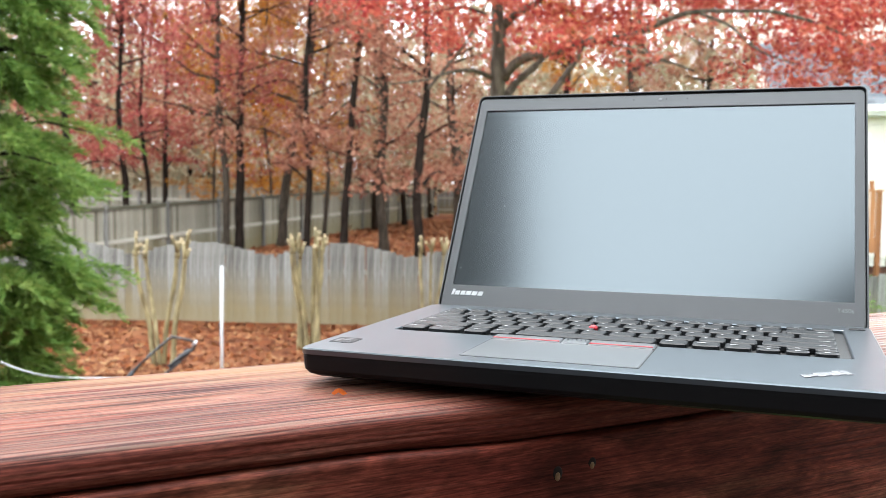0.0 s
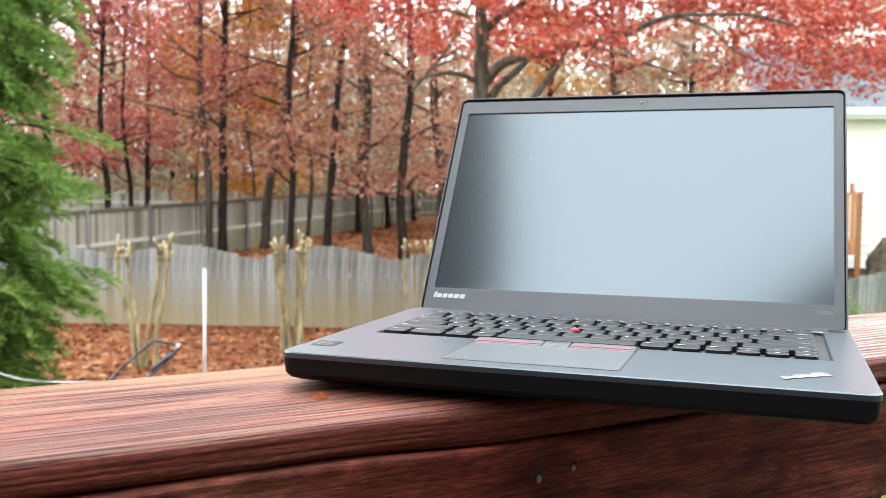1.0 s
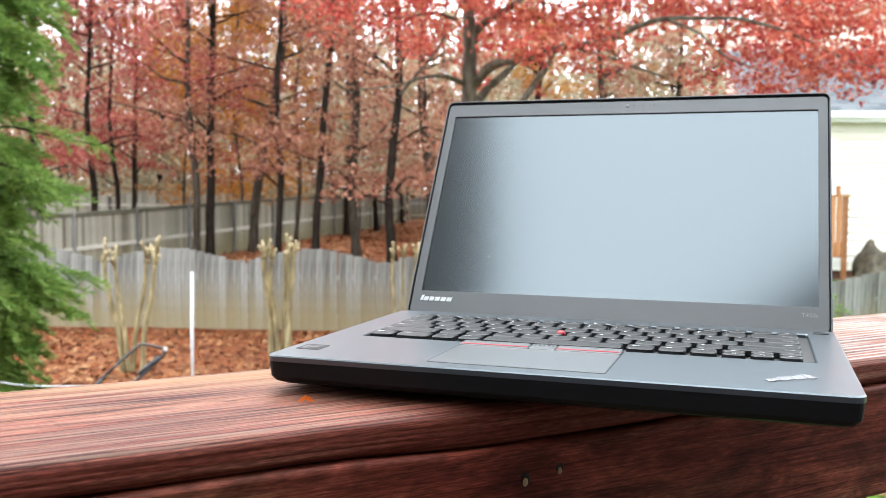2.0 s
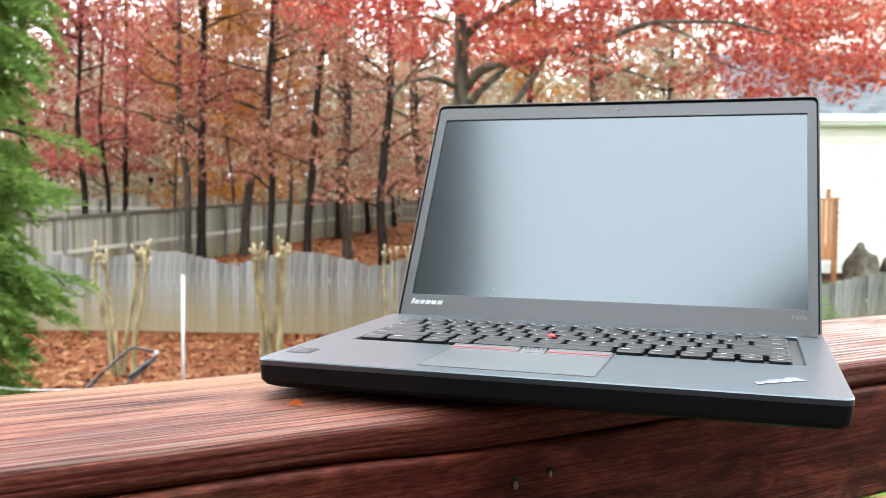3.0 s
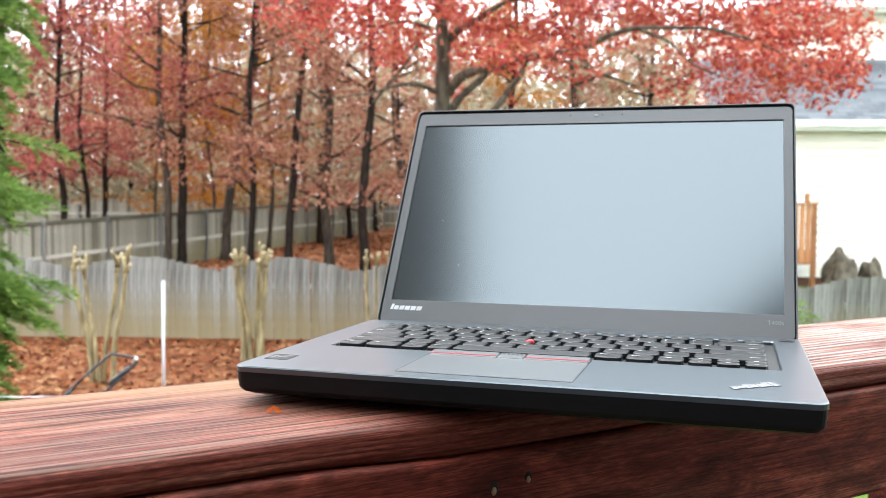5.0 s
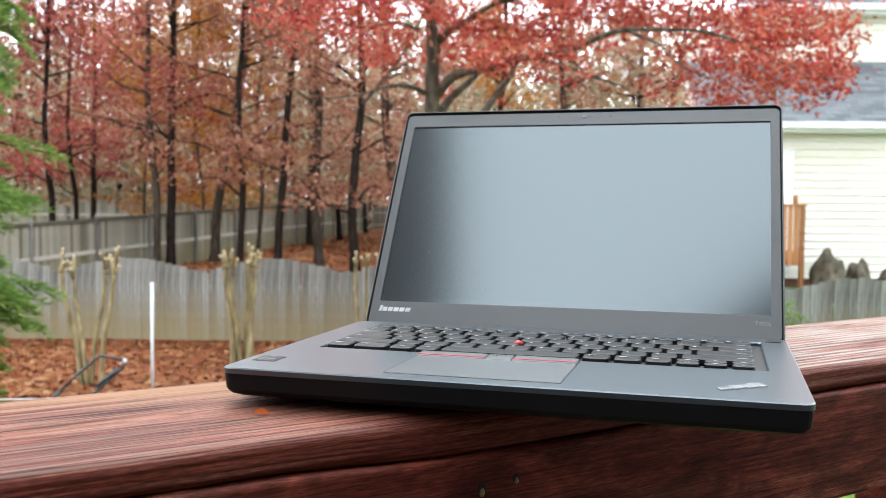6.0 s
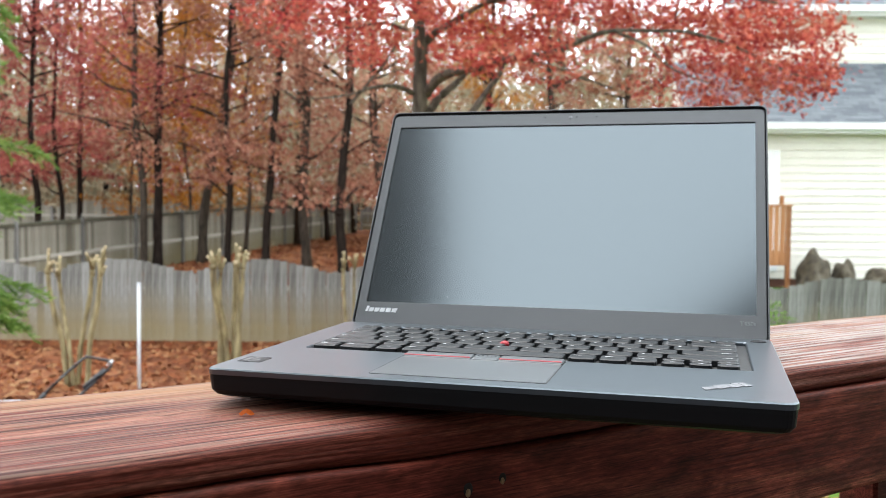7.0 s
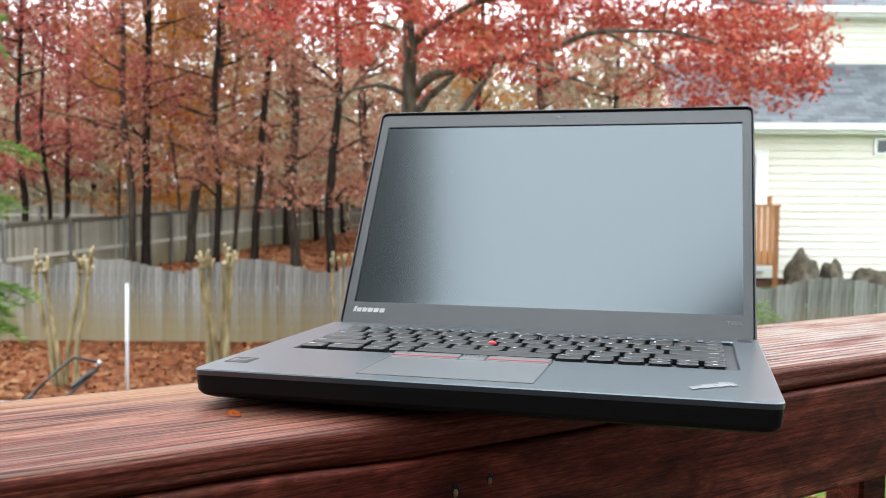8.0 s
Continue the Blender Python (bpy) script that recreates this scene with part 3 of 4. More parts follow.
def build_far_woods():
    """Distant woods: trunks and leaf masses that thin out upwards."""
    rng = np.random.default_rng(31)
    n = 16000
    d = rng.uniform(38, 95, n)
    u = rng.uniform(-0.75, 0.62, n) * d
    z = 1.3 + rng.beta(1.2, 1.9, n) * 17 * d / 70
    # keep the strip between the two far fences clear of low growth
    keep = (d > 61) | (z > 3.7) | (u < -8.6 + (d - 28.7) * 0.064)
    u, d, z = u[keep], d[keep], z[keep]
    centres = yard_points(clump_points(rng, np.column_stack([u, d, z]), 12, 0.55))
    woods = leaf_mesh("far_woods", centres, rng.uniform(0.22, 0.5, len(centres)), FAR_LEAF, None, rng)
    tagged(woods, "distant autumn woods in brown, orange and olive", "woods", kind="stuff")
    b = bmesh.new()
    for k in range(70):
        dd = rng.uniform(42, 90)
        uu = rng.uniform(-0.72, 0.6) * dd
        r = rng.uniform(0.1, 0.24)
        tube([(*yard(uu, dd), 1.2), (*yard(uu + rng.normal() * 0.4, dd), 8), (*yard(uu + rng.normal() * 0.8, dd), 17)], [r, r * 0.8, r * 0.4], 6, b)
    tagged(mesh_object("far_trunks", b, GREY_BARK, True), "dark bare trunks in the distant woods", "tree trunks", kind="stuff")


build_far_woods()


def build_conifer():
    rng = np.random.default_rng(41)
    D = 7.0
    base = Vector((*yard(-4.5, D), 0.6))
    t = thing("conifer_tree", Matrix.Translation(base), "feathery green conifer with drooping sprays", "conifer")
    part("trunk", tube([(0, 0, -0.1), (0.02, 0, 2.5), (0, 0.03, 6.5)], [0.13, 0.1, 0.03], 9), BARK, t, smooth=True)
    centres, ways = [], []
    for k in range(520):
        z = rng.uniform(0.25, 6.3)
        a = rng.uniform(0, 2 * math.pi)
        R = (1.08 + 0.2 * math.cos((z - 1.9) * 6.0)) * rng.uniform(0.6, 1.08) * (0.86 if z < 2.35 else 1.0 if z < 3.5 else 0.92)
        out, across = Vector((math.cos(a), math.sin(a), 0)), Vector((-math.sin(a), math.cos(a), 0))
        tilt = rng.normal() * 0.3
        p0, p1 = Vector((0, 0, z)), Vector((0, 0, z + 0.1 - 0.12 * R)) + out * R
        if k % 3 == 0:
            part("limb", tube([p0, (p0 + p1) / 2 + Vector((0, 0, 0.1)), p1], [0.018, 0.012, 0.004], 5), BARK, t)
        # a frond: side twigs in one drooping plane, set with needles
        for s in range(16):
            w = 0.4 + 0.6 * (s + rng.random()) / 16
            q = p0.lerp(p1, w) + Vector((0, 0, 0.14 * math.sin(math.pi * w))) + Vector(rng.normal(size=3) * 0.015)
            swing = (1 if s % 2 else -1) * rng.uniform(0.25, 1.0)
            twig = (out + across * swing + Vector((0, 0, tilt * swing - 0.12)) + Vector(rng.normal(size=3) * 0.12)).normalized()
            L = rng.uniform(0.2, 0.36) * (1.25 - 0.6 * w)
            for f in np.linspace(0.05, 1, 26):
                centres.append(q + twig * (L * f) + Vector((0, 0, -0.1 * f * f)))
                ways.append((twig + Vector(rng.normal(size=3) * 0.38)).normalized())
    centres, ways = np.array(centres), np.array(ways)
    leaf_mesh("crown", centres, rng.uniform(0.05, 0.1, len(centres)), NEEDLE, t, rng, BLADE, ways)


build_conifer()


# ---- yard things ----
def build_myrtle(u, d, stems, label):
    z = ground_height(u, d)
    t = thing("pruned_myrtle", pose(*yard(u, d), z, 0, 0, math.degrees(ANGLE)), label, "shrub", "pruned crape myrtles")
    rng = np.random.default_rng(int(abs(u) * 100))
    for x0, x1, top, r in stems:
        r *= 0.82
        y0, y1 = rng.uniform(-0.1, 0.1), rng.uniform(-0.15, 0.15)
        pts = curve_points([(x0, y0, -0.05), (x0 * 0.75 + x1 * 0.25, y0, top * 0.35), (x0 * 0.2 + x1 * 0.8, y1, top * 0.75), (x1, y1, top)], 4, 0.012)
        stem = part("stem", tube(pts, [r * (1.15 - 0.35 * i / (len(pts) - 1)) for i in range(len(pts))], 8, wobble=0.2), MYRTLE, t, smooth=True)
        part("knuckle", tube([(x1, y1, top - 0.06), (x1, y1, top), (x1, y1, top + 0.05)], [r * 0.8, r * 1.1, r * 0.7], 8, wobble=0.4), MYRTLE, stem, smooth=True)
        for k in range(4):
            a = rng.uniform(0, 6.28)
            lean, hgt = rng.uniform(0.02, 0.11), rng.uniform(0.12, 0.32)
            tip = Vector((x1 + lean * math.cos(a), y1 + lean * math.sin(a), top + hgt))
            part("stub", tube([(x1, y1, top), ((x1 + tip.x) / 2 + 0.01, (y1 + tip.y) / 2, top + hgt * 0.55), tip], [0.027, 0.022, 0.019], 6), MYRTLE, stem, smooth=True)
            part("cut_end", tube([tip - Vector((0, 0, 0.02)), tip + Vector((0, 0, 0.022))], [0.024, 0.021], 6), CUT_WOOD, stem)


build_myrtle(-5.55, 13.6, [(-0.12, -0.36, 1.72, 0.048), (-0.02, -0.27, 1.6, 0.04), (0.0, 0.24, 1.7, 0.045), (0.15, 0.31, 1.74, 0.048), (0.17, 0.4, 1.62, 0.034)], "hard-pruned tan crape myrtle with pale cut stubs")
build_myrtle(-3.69, 15.2, [(-0.1, -0.26, 1.68, 0.056), (0.0, -0.2, 1.7, 0.048), (0.06, 0.1, 1.74, 0.058), (-0.18, -0.12, 1.6, 0.04), (0.2, 0.16, 1.62, 0.042), (0.14, 0.24, 1.7, 0.048)], "hard-pruned crape myrtle with thick pale stems")
build_myrtle(-1.75, 15.6, [(-0.05, -0.1, 1.6, 0.036), (0.05, 0.08, 1.66, 0.034), (0.12, 0.3, 1.6, 0.03)], "hard-pruned crape myrtle partly hidden behind the laptop")

pole = thing("white_pole", pose(*yard(-4.09, 12.0), 0.6), "upright white plastic garden pole in the leaves", "pole")
part("tube", tube([(0, 0, -0.1), (0.0, 0, 0.8), (0.01, 0, 1.595)], [0.021, 0.021, 0.021], 12), PVC, pole, smooth=True)
part("cap", tube([(0.01, 0, 1.59), (0.01, 0, 1.61), (0.01, 0, 1.615)], [0.0235, 0.0235, 0.019], 12), PVC, pole)


def build_cart():
    t = thing("garden_cart", pose(*yard(-4.7, 11.6), 0.49, 0, 0, math.degrees(ANGLE)), "black tubular garden cart handle standing in the leaves", "cart")
    hoop = [(-0.5, -0.2, 0.25), (-0.28, -0.1, 0.5), (0.05, 0.0, 0.8), (0.1, 0.02, 0.815), (0.3, 0.1, 0.76), (0.36, 0.1, 0.72), (0.3, 0.05, 0.62), (0.0, -0.1, 0.33), (-0.2, -0.2, 0.2)]
    part("handle", tube(curve_points(hoop, 5), [0.018] * 41, 8), BLACK_TUBE, t, smooth=True)
    part("grip", tube([(0.05, -0.02, 0.43), (0.2, 0.02, 0.56), (0.3, 0.06, 0.65)], [0.032, 0.034, 0.03], 8), BLACK_TUBE, t, smooth=True)
    part("grip", tube([(-0.48, -0.19, 0.27), (-0.38, -0.15, 0.38)], [0.032, 0.03], 8), BLACK_TUBE, t, smooth=True)
    part("grip", tube([(0.31, 0.09, 0.7), (0.35, 0.1, 0.73), (0.37, 0.1, 0.76)], [0.02, 0.026, 0.022], 8), PVC, t, "pale grip end", True)
    part("tray", box(-0.6, -0.1, -0.4, -0.05, 0.08, 0.22, 0.03, 2), BLACK_TUBE, t)
    for x in (-0.6, -0.15):
        part("leg", tube([(x, -0.22, 0.13), (x, -0.22, -0.02)], [0.02, 0.02], 8), BLACK_TUBE, t)


build_cart()
# ---- unseen house walls added behind the deck: block sky light, darken the screen reflection ----
RAIL_ANGLE = 47.7
RAIL_TOP = 3.1765
BLOCKER_SIDING = material("taupe_blocker_siding", [(0.05, 0.047, 0.045), (0.07, 0.066, 0.062)], 0.7, 2, grain=0.1)
blocker_walls = thing("wall_unseen_blocker", pose(0, 0, 0, 0, 0, RAIL_ANGLE), "unseen taupe house walls added behind the deck to block light", "wall", kind="structure")
part("wall_back", box(-3.4, 7.5, -3.3, -3.1, 0.4, 8.45), BLOCKER_SIDING, blocker_walls)
part("wall_blocker_wing", box(-5.5, -2.2, -0.62, 1.6, 0.4, 6.4), BLOCKER_SIDING, blocker_walls)
# added upper wall, its edge leaned to place the dark border reflected in the screen
blocker_gable = box(-5.5, -2.2, -0.62, 1.6, 6.4, 10.4)
for v in blocker_gable.verts:
    if v.co.z > 8 and v.co.y < 0:
        v.co.y = 0.67
part("wall_blocker_gable", blocker_gable, BLOCKER_SIDING, blocker_walls)
part("wall_side", box(-2.45, -2.2, -3.1, -0.62, 0.4, 4.6), BLOCKER_SIDING, blocker_walls)
# unseen overhang added to darken the lower right of the screen reflection
part("blocker_eave", box(-3.4, 7.5, -3.1, -2.55, 8.15, 8.32), BLOCKER_SIDING, blocker_walls)

# ---- deck railing under the laptop ----
def rail_wood(name, colours, groove_shade, rough, spread, bump, worn=False):
    """Stained softwood: long grain lines, worn pale ridges, grooves shaded by colour, broad patches of stain."""
    m = bpy.data.materials.new(name)
    m.use_nodes = True
    n, l = m.node_tree.nodes, m.node_tree.links
    b = n["Principled BSDF"]
    tc = n.new("ShaderNodeTexCoord")

    def wave(scale, stretch, detail=4, distort=0.0):
        mp = n.new("ShaderNodeMapping")
        mp.inputs["Scale"].default_value = stretch
        l.new(tc.outputs["Object"], mp.inputs["Vector"])
        t = n.new("ShaderNodeTexNoise")
        t.inputs["Scale"].default_value, t.inputs["Detail"].default_value, t.inputs["Distortion"].default_value = scale, detail, distort
        l.new(mp.outputs[0], t.inputs["Vector"])
        return t.outputs["Fac"]

    streak = wave(330, (0.02, 1.4, 1.4), 8, 0.6)
    patch = wave(14, (0.25, 2.2, 2.2), 5)
    fibre = wave(1500, (0.05, 1, 1), 5)
    speck = wave(900, (0.16, 1, 1), 5)
    add = n.new("ShaderNodeMix")
    add.inputs["Factor"].default_value = spread
    l.new(streak, add.inputs["A"])
    l.new(patch, add.inputs["B"])
    ramp = n.new("ShaderNodeValToRGB")
    els = ramp.color_ramp.elements
    while len(els) < len(colours):
        els.new(0.5)
    for i, c in enumerate(colours):
        els[i].position = 0.34 + 0.32 * i / (len(colours) - 1)
        els[i].color = (*c, 1)
    l.new(add.outputs["Result"], ramp.inputs["Fac"])
    # dark grain lines that also carry the grooves' shading in their colour
    lines = n.new("ShaderNodeValToRGB")
    le = lines.color_ramp.elements
    le[0].position, le[0].color = 0.42, (*groove_shade, 1)
    le[1].position, le[1].color = 0.47, (1, 1, 1, 1)
    l.new(wave(430, (0.01, 1.3, 1.3), 4, 0.8), lines.inputs["Fac"])
    mul = n.new("ShaderNodeMix")
    mul.data_type, mul.blend_type = "RGBA", "MULTIPLY"
    mul.inputs["Factor"].default_value = 1.0
    l.new(ramp.outputs["Color"], mul.inputs["A"])
    l.new(lines.outputs["Color"], mul.inputs["B"])
    # growth-ring lines: thin dark contours of a long, slow noise
    ring = n.new("ShaderNodeMath")
    ring.operation = "PINGPONG"
    ring.inputs[1].default_value = 0.045
    l.new(wave(34, (0.03, 1.6, 1.6), 3, 0.4), ring.inputs[0])
    thin = n.new("ShaderNodeMapRange")
    thin.inputs["From Min"].default_value, thin.inputs["From Max"].default_value = 0.0, 0.011
    thin.inputs["To Min"].default_value = 0.4 if worn else 0.5
    l.new(ring.outputs[0], thin.inputs["Value"])
    cut = n.new("ShaderNodeMix")
    cut.data_type, cut.blend_type = "RGBA", "MULTIPLY"
    cut.inputs["Factor"].default_value = 1.0
    l.new(lines.outputs["Color"], cut.inputs["A"])
    l.new(thin.outputs[0], cut.inputs["B"])
    l.new(cut.outputs["Result"], mul.inputs["B"])
    if worn:
        # open grain on the flat top, tighter on the rounded edges
        depth = n.new("ShaderNodeSeparateXYZ")
        l.new(tc.outputs["Object"], depth.inputs[0])
        dr = n.new("ShaderNodeMapRange")
        dr.inputs["From Min"].default_value, dr.inputs["From Max"].default_value, dr.inputs["To Min"].default_value = -0.006, -0.0015, 0.25
        l.new(depth.outputs["Z"], dr.inputs["Value"])
        l.new(dr.outputs[0], mul.inputs["Factor"])
    over = n.new("ShaderNodeMix")
    over.data_type, over.blend_type = "RGBA", "OVERLAY"
    over.inputs["Factor"].default_value = 0.8
    l.new(mul.outputs["Result"], over.inputs["A"])
    l.new(fibre, over.inputs["B"])
    rub = n.new("ShaderNodeMix")
    rub.data_type, rub.blend_type = "RGBA", "OVERLAY"
    rub.inputs["Factor"].default_value = 0.9
    l.new(over.outputs["Result"], rub.inputs["A"])
    l.new(speck, rub.inputs["B"])
    final = rub.outputs["Result"]
    if not worn:
        # the stain has worn through in cloudy patches
        cloud = n.new("ShaderNodeMapRange")
        cloud.inputs["From Min"].default_value, cloud.inputs["From Max"].default_value = 0.36, 0.64
        cloud.inputs["To Min"].default_value, cloud.inputs["To Max"].default_value = 0.6, 1.6
        l.new(wave(26, (0.6, 1, 1.3), 5, 1.6), cloud.inputs["Value"])
        faded = n.new("ShaderNodeMix")
        faded.data_type, faded.blend_type = "RGBA", "MULTIPLY"
        faded.inputs["Factor"].default_value = 1.0
        l.new(final, faded.inputs["A"])
        l.new(cloud.outputs[0], faded.inputs["B"])
        final = faded.outputs["Result"]
    if worn:
        # weather has bleached the top; the rounded edges keep their red stain, and one stretch has gone grey in fine lines
        sep = n.new("ShaderNodeSeparateXYZ")
        l.new(tc.outputs["Object"], sep.inputs[0])

        def span(socket, a, c, top):
            r = n.new("ShaderNodeMapRange")
            r.inputs["From Min"].default_value, r.inputs["From Max"].default_value, r.inputs["To Max"].default_value = a, c, top
            l.new(socket, r.inputs["Value"])
            return r.outputs[0]

        def times(p, q):
            k = n.new("ShaderNodeMath")
            k.operation = "MULTIPLY"
            l.new(p, k.inputs[0])
            l.new(q, k.inputs[1])
            return k.outputs[0]

        def blend(f, colour, under):
            k = n.new("ShaderNodeMix")
            k.data_type = "RGBA"
            l.new(f, k.inputs["Factor"])
            l.new(under, k.inputs["A"])
            k.inputs["B"].default_value = (*colour, 1)
            return k.outputs["Result"]

        on_top = span(sep.outputs["Z"], -0.0035, -0.0008, 1.0)
        ridge = wave(520, (0.012, 1.2, 0.1), 4, 0.6)
        final = blend(times(on_top, span(ridge, 0.48, 0.58, 0.45)), (0.28, 0.175, 0.125), final)
        tan = times(span(sep.outputs["Y"], -0.01, 0.03, 1.0), span(wave(7, (0.3, 4, 4), 3), 0.42, 0.58, 0.6))
        final = blend(times(on_top, tan), (0.3, 0.175, 0.085), final)
        # raised lines about eight millimetres apart
        drift = n.new("ShaderNodeMath")
        drift.operation = "MULTIPLY_ADD"
        l.new(sep.outputs["Y"], drift.inputs[0])
        drift.inputs[1].default_value = 760
        wander = n.new("ShaderNodeMath")
        wander.operation = "MULTIPLY"
        wander.inputs[1].default_value = 6
        l.new(wave(16, (0.25, 1.5, 0.1), 4, 0.3), wander.inputs[0])
        l.new(wander.outputs[0], drift.inputs[2])
        comb = n.new("ShaderNodeMath")
        comb.operation = "SINE"
        l.new(drift.outputs[0], comb.inputs[0])
        grey = times(span(sep.outputs["X"], 0.3, 0.42, 1.0), span(wave(10, (0.6, 3, 3), 3), 0.38, 0.52, 1.0))
        final = blend(times(times(on_top, grey), span(comb.outputs[0], -0.15, 0.2, 0.9)), (0.31, 0.275, 0.25), final)
    l.new(final, b.inputs["Base Color"])
    b.inputs["Specular IOR Level"].default_value = 0.13
    rr = n.new("ShaderNodeMapRange")
    rr.inputs["To Min"].default_value, rr.inputs["To Max"].default_value = rough - 0.12, rough + 0.15
    l.new(patch, rr.inputs["Value"])
    l.new(rr.outputs[0], b.inputs["Roughness"])
    bp = n.new("ShaderNodeBump")
    bp.inputs["Strength"].default_value, bp.inputs["Distance"].default_value = bump, 0.001
    l.new(final, bp.inputs["Height"])
    l.new(bp.outputs[0], b.inputs["Normal"])
    return m


CAP_WOOD = rail_wood("worn_red_stained_wood", [(0.07, 0.014, 0.01), (0.14, 0.032, 0.02), (0.22, 0.075, 0.05), (0.29, 0.15, 0.11)], (0.32, 0.24, 0.24), 0.6, 0.6, 0.7, True)
FACE_WOOD = rail_wood("dark_red_stained_wood", [(0.05, 0.01, 0.008), (0.12, 0.025, 0.016), (0.165, 0.042, 0.026), (0.26, 0.1, 0.055)], (0.8, 0.75, 0.75), 0.45, 0.8, 0.15)
railing = thing("deck_railing", pose(0, 0, RAIL_TOP, 0, 0, RAIL_ANGLE), "red-stained wooden deck railing with weathered flat cap", "railing", kind="structure")


def warp(x):
    """How far the joint under the cap has crept up along the rail."""
    left, right = min(1, max(0, (0.116 - x) / 0.13)), min(1, max(0, (x - 0.116) / 0.34))
    return 0.005 * left * left * (3 - 2 * left) + 0.0044 * right * right * (3 - 2 * right)


def grained_board(x0, x1, y0, y1, z0, z1, r, nx, depth, seed, warped=0):
    """A long board with rounded edges, whose faces are furrowed along the grain."""
    outline = []
    for cy, cz, a0 in ((y0 + r, z0 + r, 180), (y1 - r, z0 + r, 270), (y1 - r, z1 - r, 0), (y0 + r, z1 - r, 90)):
        arc = [(cy + r * math.cos(radians(a0 + k * 15)), cz + r * math.sin(radians(a0 + k * 15))) for k in range(7)]
        if outline:
            (ya, za), (yb, zb) = outline[-1], arc[0]
            steps = max(1, int(math.hypot(yb - ya, zb - za) / 0.0007))
            outline += [(ya + (yb - ya) * k / steps, za + (zb - za) * k / steps) for k in range(1, steps)]
        outline += arc
    (ya, za), (yb, zb) = outline[-1], outline[0]
    steps = max(1, int(math.hypot(yb - ya, zb - za) / 0.0007))
    outline += [(ya + (yb - ya) * k / steps, za + (zb - za) * k / steps) for k in range(1, steps)]
    n = len(outline)
    xs = [x0] + [-0.6 + 2.0 * k / nx for k in range(nx + 1)] + [x1]
    cy, cz = (y0 + y1) / 2, (z0 + z1) / 2
    verts = []
    for x in xs:
        for y, z in outline:
            g = noise.noise(Vector((x * 6 + seed, y * 420 + 3 * noise.noise(Vector((x * 3, y * 20, seed))), z * 420))) * depth
            g += noise.noise(Vector((x * 1.1 + seed, y * 60, z * 60))) * depth * 0.9
            ny = 0 if abs(z - z0) < 1e-6 or abs(z - z1) < 1e-6 else (1 if y > cy else -1)
            nz = 0 if ny and (z0 + r) < z < (z1 - r) else (1 if z > cz else -1)
            lift = (z1 - z) / (z1 - z0) if warped < 0 else (z - z0) / (z1 - z0)
            verts.append((x, y + ny * g * 0.7, z + nz * g + abs(warped) * lift * warp(x)))
    faces = [(j * n + i, (j + 1) * n + i, (j + 1) * n + (i + 1) % n, j * n + (i + 1) % n) for j in range(len(xs) - 1) for i in range(n)]
    faces += [tuple(range(n)), tuple((len(xs) - 1) * n + i for i in range(n))[::-1]]
    me = bpy.data.meshes.new("board")
    me.from_pydata(verts, [], faces)
    b = bmesh.new()
    b.from_mesh(me)
    bmesh.ops.recalc_face_normals(b, faces=b.faces[:])
    return b


part("cap_board", grained_board(-2.2, 4, -0.092, 0.082, -0.024, 0, 0.0075, 220, 0.0007, 0.0, -1), CAP_WOOD, railing, "weathered red cap board", True)
face_board = part("rail_board", grained_board(-2.2, 4, -0.094, -0.056, -0.104, -0.0245, 0.004, 90, 0.00035, 7.0, 1), FACE_WOOD, railing, "dark red rail board", True)
for k in range(26):
    x = 0.599 + 0.133 * (k - 12)
    part("baluster", box(x - 0.019, x + 0.019, -0.0555, -0.0175, -0.95, -0.0245, 0.003), FACE_WOOD, railing)
KNOT = material("tan_knot_wood", [(0.16, 0.09, 0.04), (0.3, 0.19, 0.09)], 0.7, 300)
KNOT_DARK = flat("dark_knot_hole", (0.012, 0.008, 0.006), 0.9)
for x, z, r in ((0.1255, -0.0445, 0.0032), (0.150, -0.0415, 0.0026)):
    b = bmesh.new()
    bmesh.ops.create_uvsphere(b, u_segments=12, v_segments=8, radius=r)
    for v in b.verts:
        v.co = Vector((v.co.x * 1.1, v.co.y * 0.3, v.co.z * 1.3))
    k = part("knot_hole", b, KNOT_DARK, face_board, "dark knot hole", True)
    k.matrix_basis = pose(x, -0.0938, z)
    b = bmesh.new()
    bmesh.ops.create_uvsphere(b, u_segments=10, v_segments=6, radius=r * 0.7)
    for v in b.verts:
        v.co = Vector((v.co.x * 0.8, v.co.y * 0.6, v.co.z * 1.2))
    k = part("knot_plug", b, KNOT, face_board, "tan knot", True)
    k.matrix_basis = pose(x - 0.0004, -0.0944, z - r * 0.55)

# unseen deck floor inside the railing, coloured dark to deepen shade under the laptop
DECK_WOOD = material("low_bounce_deck_wood", [(0.025, 0.012, 0.009), (0.05, 0.022, 0.016)], 0.7, 5, (0.4, 6, 6), fine=60)
deck_floor = thing("floor_deck", pose(0, 0, 2.2, 0, 0, RAIL_ANGLE), "unseen plank deck floor inside the railing, darkened to cut bounced light", "floor", kind="structure")
for k in range(22):
    part("plank", box(-2.18, 4, -3.08 + k * 0.146, -3.08 + k * 0.146 + 0.14, -0.028, 0, 0.004), DECK_WOOD, deck_floor)

for x in (-2.0, 0.0, 2.0, 3.9):
    for y in (-3.0, -0.12):
        part("support_post", box(x - 0.045, x + 0.045, y - 0.045, y + 0.045, -1.95, -0.029, 0.004), FACE_WOOD, deck_floor)
for y in (-3.0, -1.6, -0.12):
    part("beam", box(-2.18, 4, y - 0.02, y + 0.02, -0.2, -0.0285, 0.003), FACE_WOOD, deck_floor)

